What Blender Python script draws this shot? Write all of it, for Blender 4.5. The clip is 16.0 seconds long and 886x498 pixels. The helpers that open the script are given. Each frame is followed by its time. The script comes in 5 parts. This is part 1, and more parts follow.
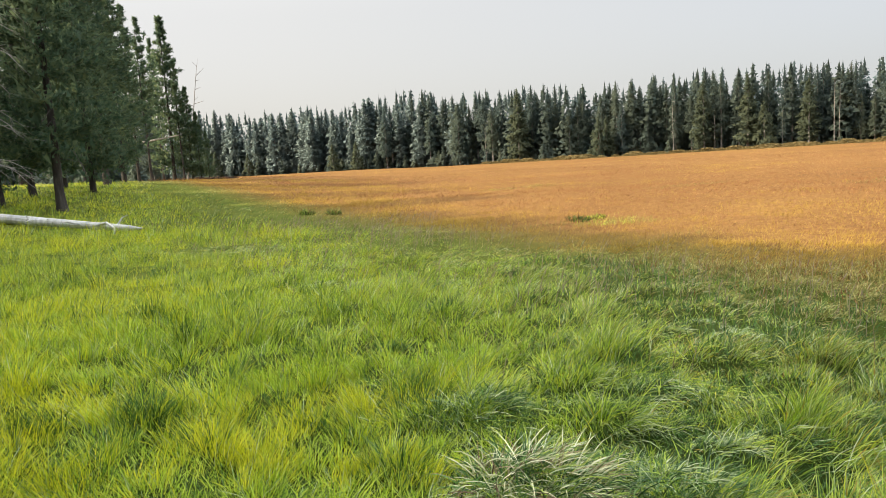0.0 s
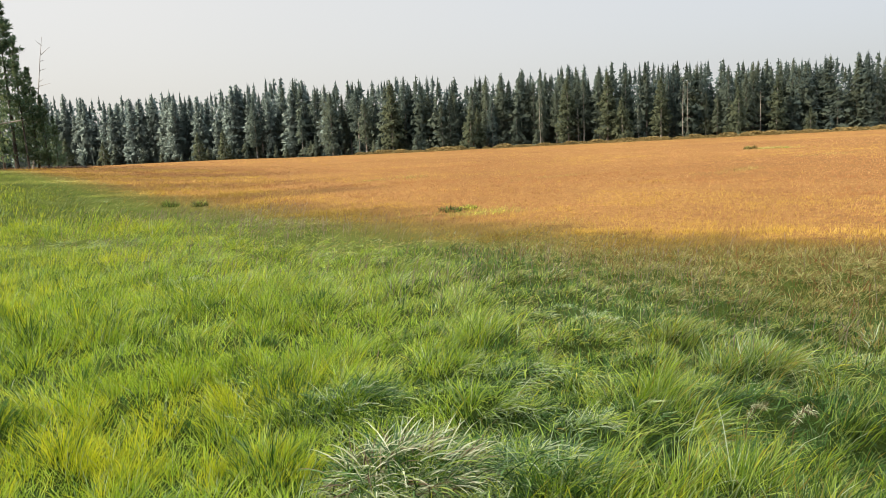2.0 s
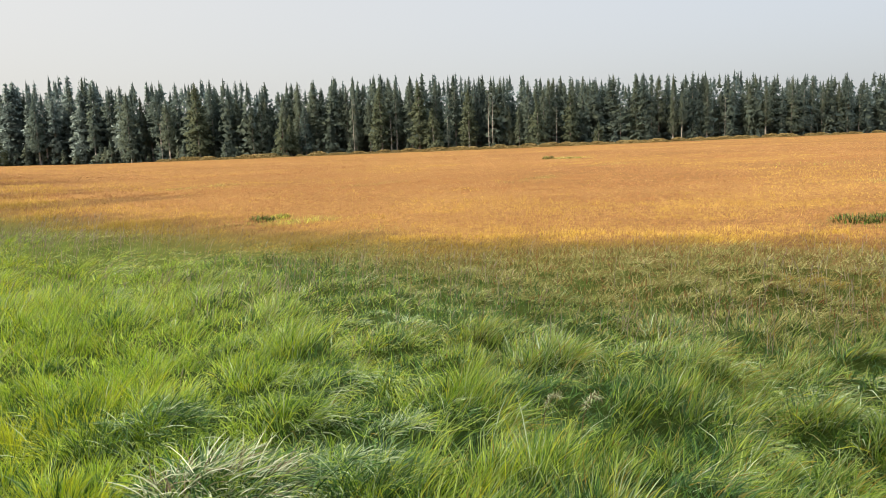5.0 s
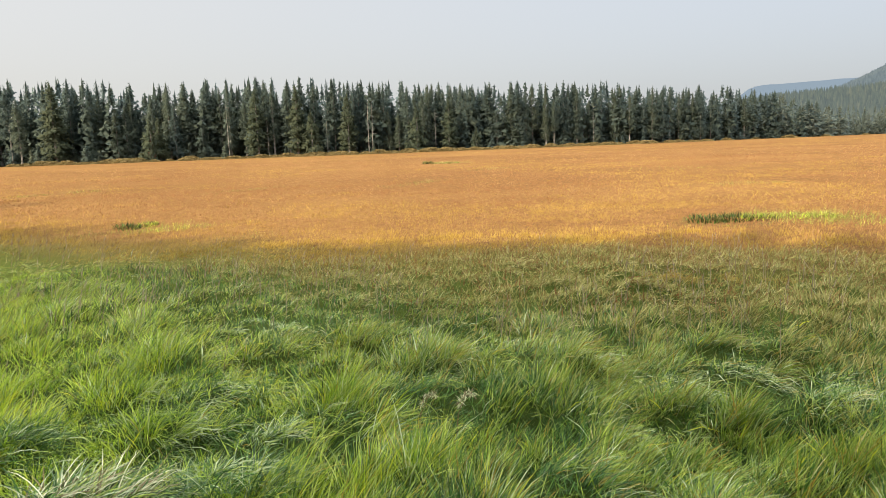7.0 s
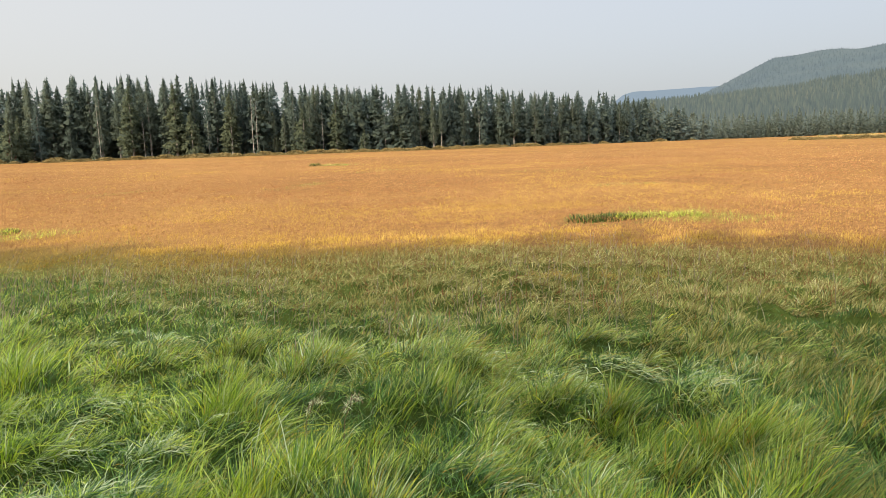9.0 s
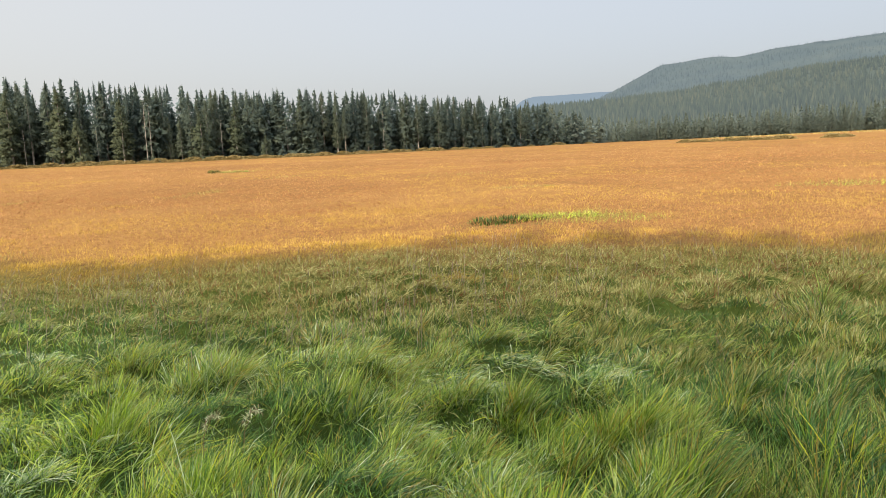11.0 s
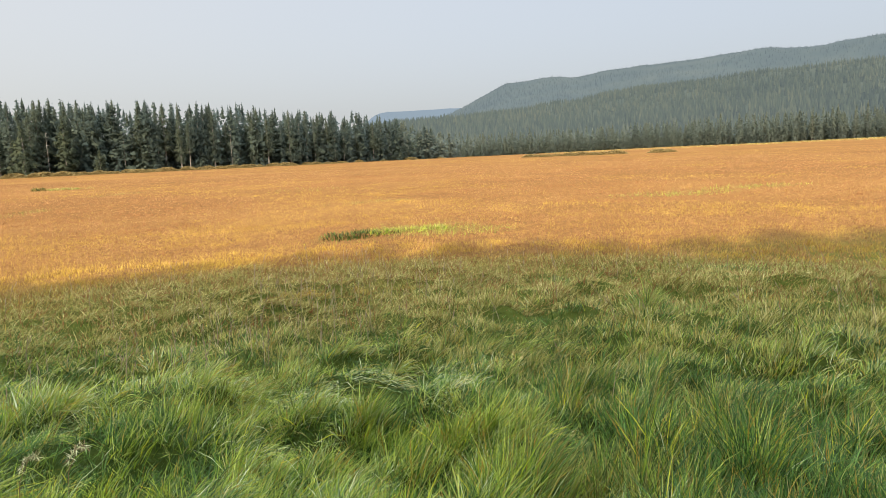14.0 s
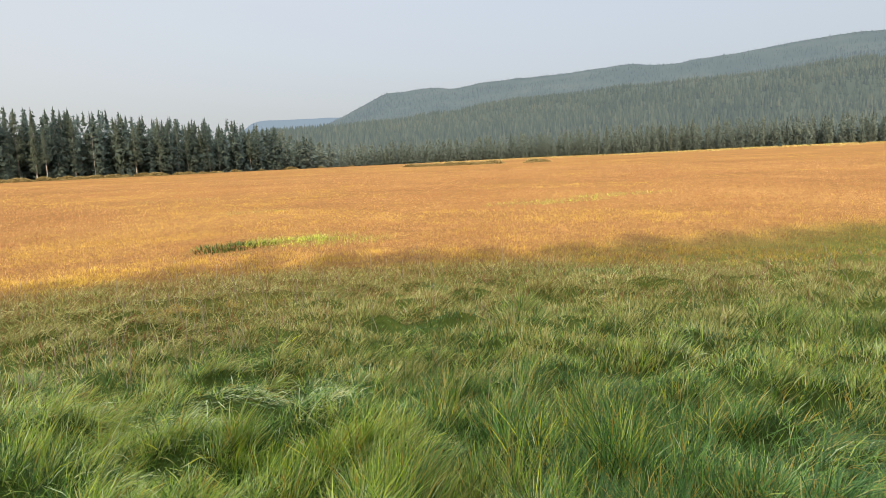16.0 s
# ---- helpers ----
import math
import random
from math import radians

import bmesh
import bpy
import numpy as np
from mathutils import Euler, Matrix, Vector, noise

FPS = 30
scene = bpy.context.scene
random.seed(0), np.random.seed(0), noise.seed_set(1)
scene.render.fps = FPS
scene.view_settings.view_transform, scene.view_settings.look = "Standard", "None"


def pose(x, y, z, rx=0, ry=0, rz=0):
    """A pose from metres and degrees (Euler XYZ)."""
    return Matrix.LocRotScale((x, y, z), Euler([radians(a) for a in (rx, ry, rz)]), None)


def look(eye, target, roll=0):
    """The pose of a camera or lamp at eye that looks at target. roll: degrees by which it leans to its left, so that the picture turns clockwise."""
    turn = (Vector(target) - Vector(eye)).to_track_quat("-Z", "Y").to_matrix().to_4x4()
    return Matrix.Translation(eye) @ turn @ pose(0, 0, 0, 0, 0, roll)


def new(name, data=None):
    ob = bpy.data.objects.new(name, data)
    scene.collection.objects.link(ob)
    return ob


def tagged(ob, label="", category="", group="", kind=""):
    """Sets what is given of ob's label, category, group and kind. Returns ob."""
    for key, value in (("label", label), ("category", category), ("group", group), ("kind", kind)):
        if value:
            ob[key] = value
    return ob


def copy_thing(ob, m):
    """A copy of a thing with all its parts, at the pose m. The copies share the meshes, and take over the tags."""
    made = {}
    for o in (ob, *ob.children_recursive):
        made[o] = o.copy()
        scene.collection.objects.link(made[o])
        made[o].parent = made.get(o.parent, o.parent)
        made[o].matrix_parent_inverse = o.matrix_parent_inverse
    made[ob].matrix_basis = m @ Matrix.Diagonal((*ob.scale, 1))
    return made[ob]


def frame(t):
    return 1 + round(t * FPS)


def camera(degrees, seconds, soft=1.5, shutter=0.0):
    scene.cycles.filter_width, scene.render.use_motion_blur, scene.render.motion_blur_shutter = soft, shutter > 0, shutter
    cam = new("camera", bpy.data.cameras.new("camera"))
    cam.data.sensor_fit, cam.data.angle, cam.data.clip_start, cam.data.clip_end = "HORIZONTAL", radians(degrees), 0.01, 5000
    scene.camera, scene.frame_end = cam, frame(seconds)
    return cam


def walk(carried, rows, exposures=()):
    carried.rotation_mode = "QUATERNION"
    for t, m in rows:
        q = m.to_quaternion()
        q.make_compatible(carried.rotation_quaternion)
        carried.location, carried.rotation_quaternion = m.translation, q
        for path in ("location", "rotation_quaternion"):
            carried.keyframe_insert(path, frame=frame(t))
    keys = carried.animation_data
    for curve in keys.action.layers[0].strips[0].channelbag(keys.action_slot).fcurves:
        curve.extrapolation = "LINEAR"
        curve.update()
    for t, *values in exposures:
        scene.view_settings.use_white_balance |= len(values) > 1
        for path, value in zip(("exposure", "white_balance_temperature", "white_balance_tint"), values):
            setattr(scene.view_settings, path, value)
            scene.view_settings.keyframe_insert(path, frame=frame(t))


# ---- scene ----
# ---------------------------------------------------------------- camera
cam = camera(64.87, 16.0, soft=0.45)
ROWS = [
    (0.0, -0.0868, 0.1133, 1.6236, 0.943, -7.183, 3.517),
    (0.5, -0.0726, 0.1179, 1.6220, -1.552, -7.608, 3.319),
    (1.0, -0.0657, 0.1188, 1.6227, -4.146, -7.996, 3.133),
    (1.5, -0.0568, 0.1131, 1.6218, -6.718, -8.278, 3.048),
    (2.0, -0.0564, 0.1069, 1.6229, -9.325, -8.495, 2.929),
    (2.5, -0.0473, 0.1030, 1.6232, -11.964, -8.569, 2.835),
    (3.0, -0.0400, 0.0950, 1.6258, -14.727, -8.556, 2.678),
    (3.5, -0.0330, 0.0885, 1.6252, -17.401, -8.501, 2.548),
    (4.0, -0.0260, 0.0858, 1.6247, -19.855, -8.485, 2.425),
    (6.5, 0.0061, 0.0525, 1.6118, -31.556, -8.499, 2.076),
    (7.0, 0.0198, 0.0416, 1.6088, -34.188, -8.456, 1.985),
    (7.5, 0.0246, 0.0288, 1.6107, -36.721, -8.466, 1.884),
    (8.0, 0.0310, 0.0276, 1.6107, -39.097, -8.491, 1.792),
    (8.5, 0.0404, 0.0264, 1.6094, -41.266, -8.530, 1.729),
    (9.0, 0.0447, 0.0166, 1.6116, -43.267, -8.578, 1.731),
    (11.5, 0.0778, -0.0317, 1.6079, -52.957, -8.332, 2.276),
    (12.0, 0.0776, -0.0486, 1.6041, -55.037, -8.189, 2.277),
    (12.5, 0.0802, -0.0599, 1.6064, -57.001, -8.096, 2.210),
    (13.0, 0.0938, -0.0586, 1.6026, -58.885, -7.977, 2.167),
    (13.5, 0.0917, -0.0751, 1.6085, -60.820, -7.835, 2.185),
    (14.0, 0.0899, -0.0950, 1.6115, -62.867, -7.716, 2.226),
    (14.5, 0.1053, -0.1032, 1.6073, -65.170, -7.580, 2.212),
    (15.0, 0.1092, -0.1127, 1.6080, -67.592, -7.480, 2.182),
    (15.5, 0.1200, -0.1251, 1.6015, -70.069, -7.386, 2.154),
    (16.0, 0.1289, -0.1400, 1.6060, -72.555, -7.304, 2.161),
]
walk(cam, [(t, pose(x, y, z, 90 + pitch, 0, yaw) @ pose(0, 0, 0, 0, 0, -lean)) for t, x, y, z, yaw, pitch, lean in ROWS])

# ---------------------------------------------------------------- light
SUN_AZ, SUN_EL = -105.0, 36.0  # the compass side that the sun stands on (0 is +y, clockwise) and its height
scene.view_settings.exposure = 0.82
world = bpy.data.worlds.new("hazy_sky")
scene.world = world
world.use_nodes = True
wn, wl = world.node_tree.nodes, world.node_tree.links
wn.clear()
sky = wn.new("ShaderNodeTexSky")
sky.sky_type, sky.sun_disc = "NISHITA", False
sky.sun_elevation, sky.sun_rotation = radians(SUN_EL), radians(SUN_AZ)
sky.dust_density, sky.air_density, sky.ozone_density = 8.0, 0.6, 0.6
clear = wn.new("ShaderNodeBackground")
clear.inputs["Strength"].default_value = 0.05
wl.new(sky.outputs[0], clear.inputs[0])
coord = wn.new("ShaderNodeTexCoord")
split = wn.new("ShaderNodeSeparateXYZ")
wl.new(coord.outputs["Generated"], split.inputs[0])
# smoke haze: whiter low down and on the sun's side, bluer away from it
side = wn.new("ShaderNodeVectorMath")
side.operation = "DOT_PRODUCT"
side.inputs[1].default_value = (math.sin(radians(SUN_AZ + 40)), math.cos(radians(SUN_AZ + 40)), 0)
wl.new(coord.outputs["Generated"], side.inputs[0])
turned = wn.new("ShaderNodeMapRange")
turned.inputs[1].default_value, turned.inputs[2].default_value = -1.0, 0.6
wl.new(side.outputs["Value"], turned.inputs[0])
tone = wn.new("ShaderNodeMix")
tone.data_type = "RGBA"
tone.inputs[6].default_value = (0.272, 0.293, 0.308, 1)
tone.inputs[7].default_value = (0.392, 0.382, 0.354, 1)
wl.new(turned.outputs[0], tone.inputs[0])
high = wn.new("ShaderNodeMapRange")
high.interpolation_type = "SMOOTHSTEP"
high.inputs[1].default_value, high.inputs[2].default_value = 0.20, 0.65
high.inputs[3].default_value, high.inputs[4].default_value = 1.0, 4.3
wl.new(split.outputs[2], high.inputs[0])
haze = wn.new("ShaderNodeBackground")
wl.new(tone.outputs[2], haze.inputs[0])
wl.new(high.outputs[0], haze.inputs[1])
both = wn.new("ShaderNodeAddShader")
wl.new(clear.outputs[0], both.inputs[0])
wl.new(haze.outputs[0], both.inputs[1])
wl.new(both.outputs[0], wn.new("ShaderNodeOutputWorld").inputs[0])

sun = new("sun", bpy.data.lights.new("sun", "SUN"))
sun.data.energy, sun.data.angle, sun.data.color = 5.0, radians(1.0), (1.0, 0.82, 0.58)
sun_way = Vector((math.sin(radians(SUN_AZ)) * math.cos(radians(SUN_EL)), math.cos(radians(SUN_AZ)) * math.cos(radians(SUN_EL)), math.sin(radians(SUN_EL))))
sun.matrix_world = look(sun_way * 200, (0, 0, 0))


# ---------------------------------------------------------------- materials
def ramp(nodes, colours):
    node = nodes.new("ShaderNodeValToRGB")
    cr = node.color_ramp
    while len(cr.elements) < len(colours):
        cr.elements.new(0.5)
    for i, (e, c) in enumerate(zip(cr.elements, colours)):
        e.position, e.color = i / (len(colours) - 1), (*c, 1)
    return node


def leaf_material(name, colours, through_light=0.35, rough=0.5, gloss=0.35, patch=0.6, patch_scale=0.8, each=0.0):
    """Blades and needles: each island takes its own tone, drifting over the ground in patches, and each plant its own; light passes through."""
    m = bpy.data.materials.new(name)
    m.use_nodes = True
    n, l = m.node_tree.nodes, m.node_tree.links
    n.clear()
    geo = n.new("ShaderNodeNewGeometry")
    nz = n.new("ShaderNodeTexNoise")
    nz.inputs["Scale"].default_value, nz.inputs["Detail"].default_value, nz.inputs["Roughness"].default_value = patch_scale, 5, 0.7
    l.new(geo.outputs["Position"], nz.inputs["Vector"])
    mr = n.new("ShaderNodeMapRange")
    mr.inputs[1].default_value, mr.inputs[2].default_value = 0.3, 0.7
    l.new(nz.outputs[0], mr.inputs[0])
    mix = n.new("ShaderNodeMix")
    mix.inputs[0].default_value = patch
    l.new(geo.outputs["Random Per Island"], mix.inputs[2])
    l.new(mr.outputs[0], mix.inputs[3])
    cr = ramp(n, colours)
    own = n.new("ShaderNodeMix")
    own.inputs[0].default_value = each
    l.new(mix.outputs[0], own.inputs[2])
    l.new(n.new("ShaderNodeObjectInfo").outputs["Random"], own.inputs[3])
    l.new(own.outputs[0], cr.inputs[0])
    bs = n.new("ShaderNodeBsdfPrincipled")
    bs.inputs["Roughness"].default_value = rough
    bs.inputs["Specular IOR Level"].default_value = gloss
    l.new(cr.outputs[0], bs.inputs["Base Color"])
    tr = n.new("ShaderNodeBsdfTranslucent")
    l.new(cr.outputs[0], tr.inputs[0])
    ms = n.new("ShaderNodeMixShader")
    ms.inputs[0].default_value = through_light
    l.new(bs.outputs[0], ms.inputs[1])
    l.new(tr.outputs[0], ms.inputs[2])
    l.new(ms.outputs[0], n.new("ShaderNodeOutputMaterial").inputs[0])
    return m


def solid_material(name, colours, scale=4.0, rough=0.85, bump=0.4, stretch=(1, 1, 1), gloss=0.3):
    """Bark, wood, soil: noise at two scales for colour, and relief."""
    m = bpy.data.materials.new(name)
    m.use_nodes = True
    n, l = m.node_tree.nodes, m.node_tree.links
    bs = n["Principled BSDF"]
    bs.inputs["Roughness"].default_value = rough
    bs.inputs["Specular IOR Level"].default_value = gloss
    tc = n.new("ShaderNodeTexCoord")
    mp = n.new("ShaderNodeMapping")
    mp.inputs["Scale"].default_value = stretch
    l.new(tc.outputs["Object"], mp.inputs[0])
    a, b = n.new("ShaderNodeTexNoise"), n.new("ShaderNodeTexNoise")
    a.inputs["Scale"].default_value, a.inputs["Detail"].default_value = scale, 6
    b.inputs["Scale"].default_value, b.inputs["Detail"].default_value = scale * 0.13, 3
    l.new(mp.outputs[0], a.inputs["Vector"])
    l.new(mp.outputs[0], b.inputs["Vector"])
    mix = n.new("ShaderNodeMix")
    mix.inputs[0].default_value = 0.45
    l.new(a.outputs[0], mix.inputs[2])
    l.new(b.outputs[0], mix.inputs[3])
    mr = n.new("ShaderNodeMapRange")
    mr.inputs[1].default_value, mr.inputs[2].default_value = 0.32, 0.68
    l.new(mix.outputs[0], mr.inputs[0])
    cr = ramp(n, colours)
    l.new(mr.outputs[0], cr.inputs[0])
    l.new(cr.outputs[0], bs.inputs["Base Color"])
    bp = n.new("ShaderNodeBump")
    bp.inputs["Strength"].default_value = bump
    bp.inputs["Distance"].default_value = 0.05
    l.new(a.outputs[0], bp.inputs["Height"])
    l.new(bp.outputs[0], bs.inputs["Normal"])
    return m


def haze_glow_material(name, colours, air, glow, scale):
    """The wooded distance: diffuse woods with the light of smoky air mixed in as emission."""
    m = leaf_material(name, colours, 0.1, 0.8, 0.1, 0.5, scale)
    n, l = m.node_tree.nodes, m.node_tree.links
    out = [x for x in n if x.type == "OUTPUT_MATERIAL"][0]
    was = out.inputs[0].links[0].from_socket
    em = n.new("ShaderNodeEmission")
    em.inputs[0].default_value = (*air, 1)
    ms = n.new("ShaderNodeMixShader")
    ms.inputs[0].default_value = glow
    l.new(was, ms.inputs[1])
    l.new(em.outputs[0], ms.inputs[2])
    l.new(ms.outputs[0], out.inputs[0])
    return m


GREEN = leaf_material("green_sedge", [(0.036, 0.092, 0.009), (0.255, 0.360, 0.036), (0.62, 0.69, 0.19)], 0.25, 0.38, 0.3, patch=0.3, patch_scale=1.6)
LIME = leaf_material("yellow_green_sedge", [(0.18, 0.26, 0.014), (0.58, 0.61, 0.030), (0.96, 0.86, 0.07)], 0.42, 0.4, 0.35, patch=0.3, patch_scale=1.6)
FRESH = leaf_material("fresh_green_sedge", [(0.085, 0.200, 0.012), (0.42, 0.575, 0.038), (0.80, 0.86, 0.17)], 0.36, 0.38, 0.35, patch=0.3, patch_scale=1.6)
PALE = leaf_material("bleached_sedge", [(0.11, 0.19, 0.055), (0.33, 0.41, 0.18), (0.70, 0.75, 0.50)], 0.18, 0.4, 0.4, patch=0.15)
# dark green tufts, and the shade in gaps between lighter ones
DEEP = leaf_material("dark_and_shaded_sedge", [(0.008, 0.030, 0.005), (0.034, 0.102, 0.014), (0.17, 0.33, 0.06)], 0.15, 0.38, 0.3, patch=0.3)
# olive growth, and the orange grass where it lies in shade
OLIVE = leaf_material("olive_and_shaded_meadow_grass", [(0.036, 0.050, 0.010), (0.205, 0.198, 0.056), (0.385, 0.350, 0.118), (0.78, 0.69, 0.37)], 0.3, 0.6, 0.08, patch=0.3, patch_scale=2.0)
ORANGE = leaf_material("orange_meadow_grass", [(0.085, 0.036, 0.016), (0.30, 0.155, 0.066), (0.60, 0.385, 0.19)], 0.3, 0.6, 0.08, patch=0.5, patch_scale=0.45)
GOLD = leaf_material("golden_meadow_grass", [(0.20, 0.125, 0.020), (0.42, 0.288, 0.054), (0.57, 0.42, 0.13)], 0.3, 0.6, 0.08, patch=0.45, patch_scale=0.6)
RUSSET = leaf_material("russet_meadow_grass", [(0.12, 0.05, 0.022), (0.24, 0.105, 0.045), (0.36, 0.18, 0.08)], 0.3, 0.6, 0.08, patch=0.3)
# near black blades, used for the shade inside meadow hollows
RUSH = leaf_material("dark_rush_and_hollow_shade", [(0.012, 0.018, 0.006), (0.028, 0.040, 0.012), (0.07, 0.085, 0.025)], 0.2, 0.6, 0.08, patch=0.3)
MEAD = leaf_material("muted_green_grass", [(0.09, 0.105, 0.025), (0.20, 0.22, 0.06), (0.36, 0.36, 0.14)], 0.3, 0.6, 0.08, patch=0.3)
PLUME = leaf_material("purple_brown_seed_head", [(0.16, 0.115, 0.085), (0.29, 0.22, 0.155), (0.46, 0.37, 0.27)], 0.2, patch=0.3)
PINE = leaf_material("pine_needles", [(0.038, 0.076, 0.052), (0.080, 0.130, 0.074), (0.18, 0.212, 0.092)], 0.45, 0.65, 0.12, 0.45, 0.9)
SEED = leaf_material("ripe_meadow_seed_heads", [(0.095, 0.045, 0.020), (0.26, 0.142, 0.064), (0.46, 0.30, 0.145)], 0.3, 0.6, 0.08, patch=0.5, patch_scale=0.35)
RED_NEEDLE = leaf_material("dead_red_needles", [(0.06, 0.035, 0.03), (0.12, 0.065, 0.05), (0.18, 0.11, 0.08)], 0.2, 0.8, 0.05, 0.3, 0.5)
GREY_BARK = solid_material("grey_conifer_bark", [(0.10, 0.096, 0.092), (0.18, 0.172, 0.162), (0.28, 0.268, 0.25)], 5, 0.95, 0.5, (1, 1, 0.2))
# lightened and blued for the smoke haze across the meadow
NEEDLE = leaf_material("conifer_needles", [(0.072, 0.106, 0.112), (0.088, 0.122, 0.114), (0.108, 0.136, 0.106), (0.140, 0.154, 0.096)], 0.66, 0.8, 0.05, 0.5, 0.3, 0.45)
BRIGHT_NEEDLE = leaf_material("olive_conifer_needles", [(0.058, 0.078, 0.062), (0.080, 0.100, 0.066), (0.110, 0.122, 0.072)], 0.55, 0.8, 0.06, 0.35, 0.4, 0.2)
BARK = solid_material("pine_bark", [(0.020, 0.017, 0.016), (0.044, 0.038, 0.034), (0.085, 0.076, 0.070)], 6, 0.95, 0.8, (1, 1, 0.25))
SNAG_WOOD = solid_material("grey_standing_deadwood", [(0.10, 0.095, 0.09), (0.20, 0.19, 0.18), (0.32, 0.31, 0.29)], 5, 0.85, 0.3, (1, 1, 0.12))
GREY_WOOD = solid_material("weathered_grey_wood", [(0.26, 0.26, 0.26), (0.48, 0.48, 0.48), (0.68, 0.68, 0.68)], 9, 0.8, 0.35, (1, 1, 0.12))
WILLOW = leaf_material("willow_leaves", [(0.10, 0.085, 0.040), (0.19, 0.150, 0.060), (0.27, 0.190, 0.085)], 0.45, 0.6, 0.2, 0.5, 0.2)
# haze over the farther woods, put into the needle colour
WOODS_FAR = leaf_material("haze_paled_needles", [(0.142, 0.190, 0.198), (0.154, 0.202, 0.196), (0.172, 0.206, 0.178)], 0.8, 0.8, 0.03, 0.45, 0.25, 0.3)
WOODS_EAST = leaf_material("haze_toned_olive_needles", [(0.150, 0.188, 0.180), (0.175, 0.212, 0.182), (0.225, 0.240, 0.165)], 0.75, 0.8, 0.03, 0.3, 0.2, 0.45)
# the hills glow faintly in the air's colour, in place of haze
HILL_NEAR = haze_glow_material("near_hill_woods_hazed", [(0.006, 0.011, 0.008), (0.028, 0.038, 0.022), (0.074, 0.076, 0.042)], (0.126, 0.156, 0.170), 0.44, 0.009)
HILL_MID = haze_glow_material("mountain_woods_hazed", [(0.008, 0.016, 0.014), (0.034, 0.05, 0.038), (0.075, 0.088, 0.06)], (0.134, 0.166, 0.204), 0.56, 0.006)
HILL_FAR = haze_glow_material("far_ridge_woods_hazed", [(0.03, 0.05, 0.04), (0.05, 0.07, 0.05)], (0.185, 0.235, 0.30), 0.82, 0.004)


# ---------------------------------------------------------------- mesh helpers
def part(name, bm, material, parent=None, label=""):
    me = bpy.data.meshes.new(name)
    bm.to_mesh(me)
    bm.free()
    me.materials.append(material)
    ob = new(name, me)
    ob.parent = parent
    return tagged(ob, label)


def raw_mesh(name, co, faces, materials, index=None, smooth=False):
    """A mesh from arrays: co (n, 3), faces (m, k) with k corners each."""
    co, faces = np.asarray(co, np.float32), np.asarray(faces, np.int32)
    me = bpy.data.meshes.new(name)
    me.vertices.add(len(co))
    me.vertices.foreach_set("co", co.ravel())
    me.loops.add(faces.size)
    me.loops.foreach_set("vertex_index", faces.ravel())
    me.polygons.add(len(faces))
    me.polygons.foreach_set("loop_start", np.arange(0, faces.size, faces.shape[1], dtype=np.int32))
    for m in materials:
        me.materials.append(m)
    if index is not None:
        me.polygons.foreach_set("material_index", np.asarray(index, np.int32))
    if smooth:
        me.polygons.foreach_set("use_smooth", np.ones(len(faces), bool))
    me.update(calc_edges=True)
    return me


def value_noise(x, y, size, seed):
    """Smooth noise from 0 to 1 over the ground, with lumps of about that size."""
    u, v = np.asarray(x) / size + 97.3, np.asarray(y) / size + 51.7
    i, j = np.floor(u), np.floor(v)
    fu, fv = u - i, v - j
    fu, fv = fu * fu * (3 - 2 * fu), fv * fv * (3 - 2 * fv)

    def corner(a, b):
        s = np.sin(a * 127.1 + b * 311.7 + seed * 74.7) * 43758.5453
        return s - np.floor(s)

    return (corner(i, j) * (1 - fu) + corner(i + 1, j) * fu) * (1 - fv) + (corner(i, j + 1) * (1 - fu) + corner(i + 1, j + 1) * fu) * fv


def step(a, b, v):
    s = np.clip((np.asarray(v) - a) / (b - a), 0, 1)
    return s * s * (3 - 2 * s)


def blob(x, y, cx, cy, a, b, turn=0.0):
    """1 inside an ellipse, fading to 0 round its edge."""
    c, s = math.cos(radians(turn)), math.sin(radians(turn))
    u, v = ((x - cx) * c + (y - cy) * s) / a, (-(x - cx) * s + (y - cy) * c) / b
    return step(1.25, 0.75, np.sqrt(u * u + v * v))


def polar(az, d):
    return d * math.sin(radians(az)), d * math.cos(radians(az))


# ---------------------------------------------------------------- the lie of the land
def meadow_edge(x, y):
    """Metres past the line where the green sedge gives way to the orange meadow."""
    d1 = 0.787 * (x - 6.0) + 0.617 * (y - 7.4) + 2.0 * step(6.5, 11, x) * step(5, 0, y) + 3.2 * step(8, 13, x) * step(2.5, -3, y)
    d2 = 0.863 * (x + 1.8) + 0.505 * (y - 19.5)
    return np.minimum(d1 - 1.3 * step(3, 7, x) * step(9.5, 6, y), d2)


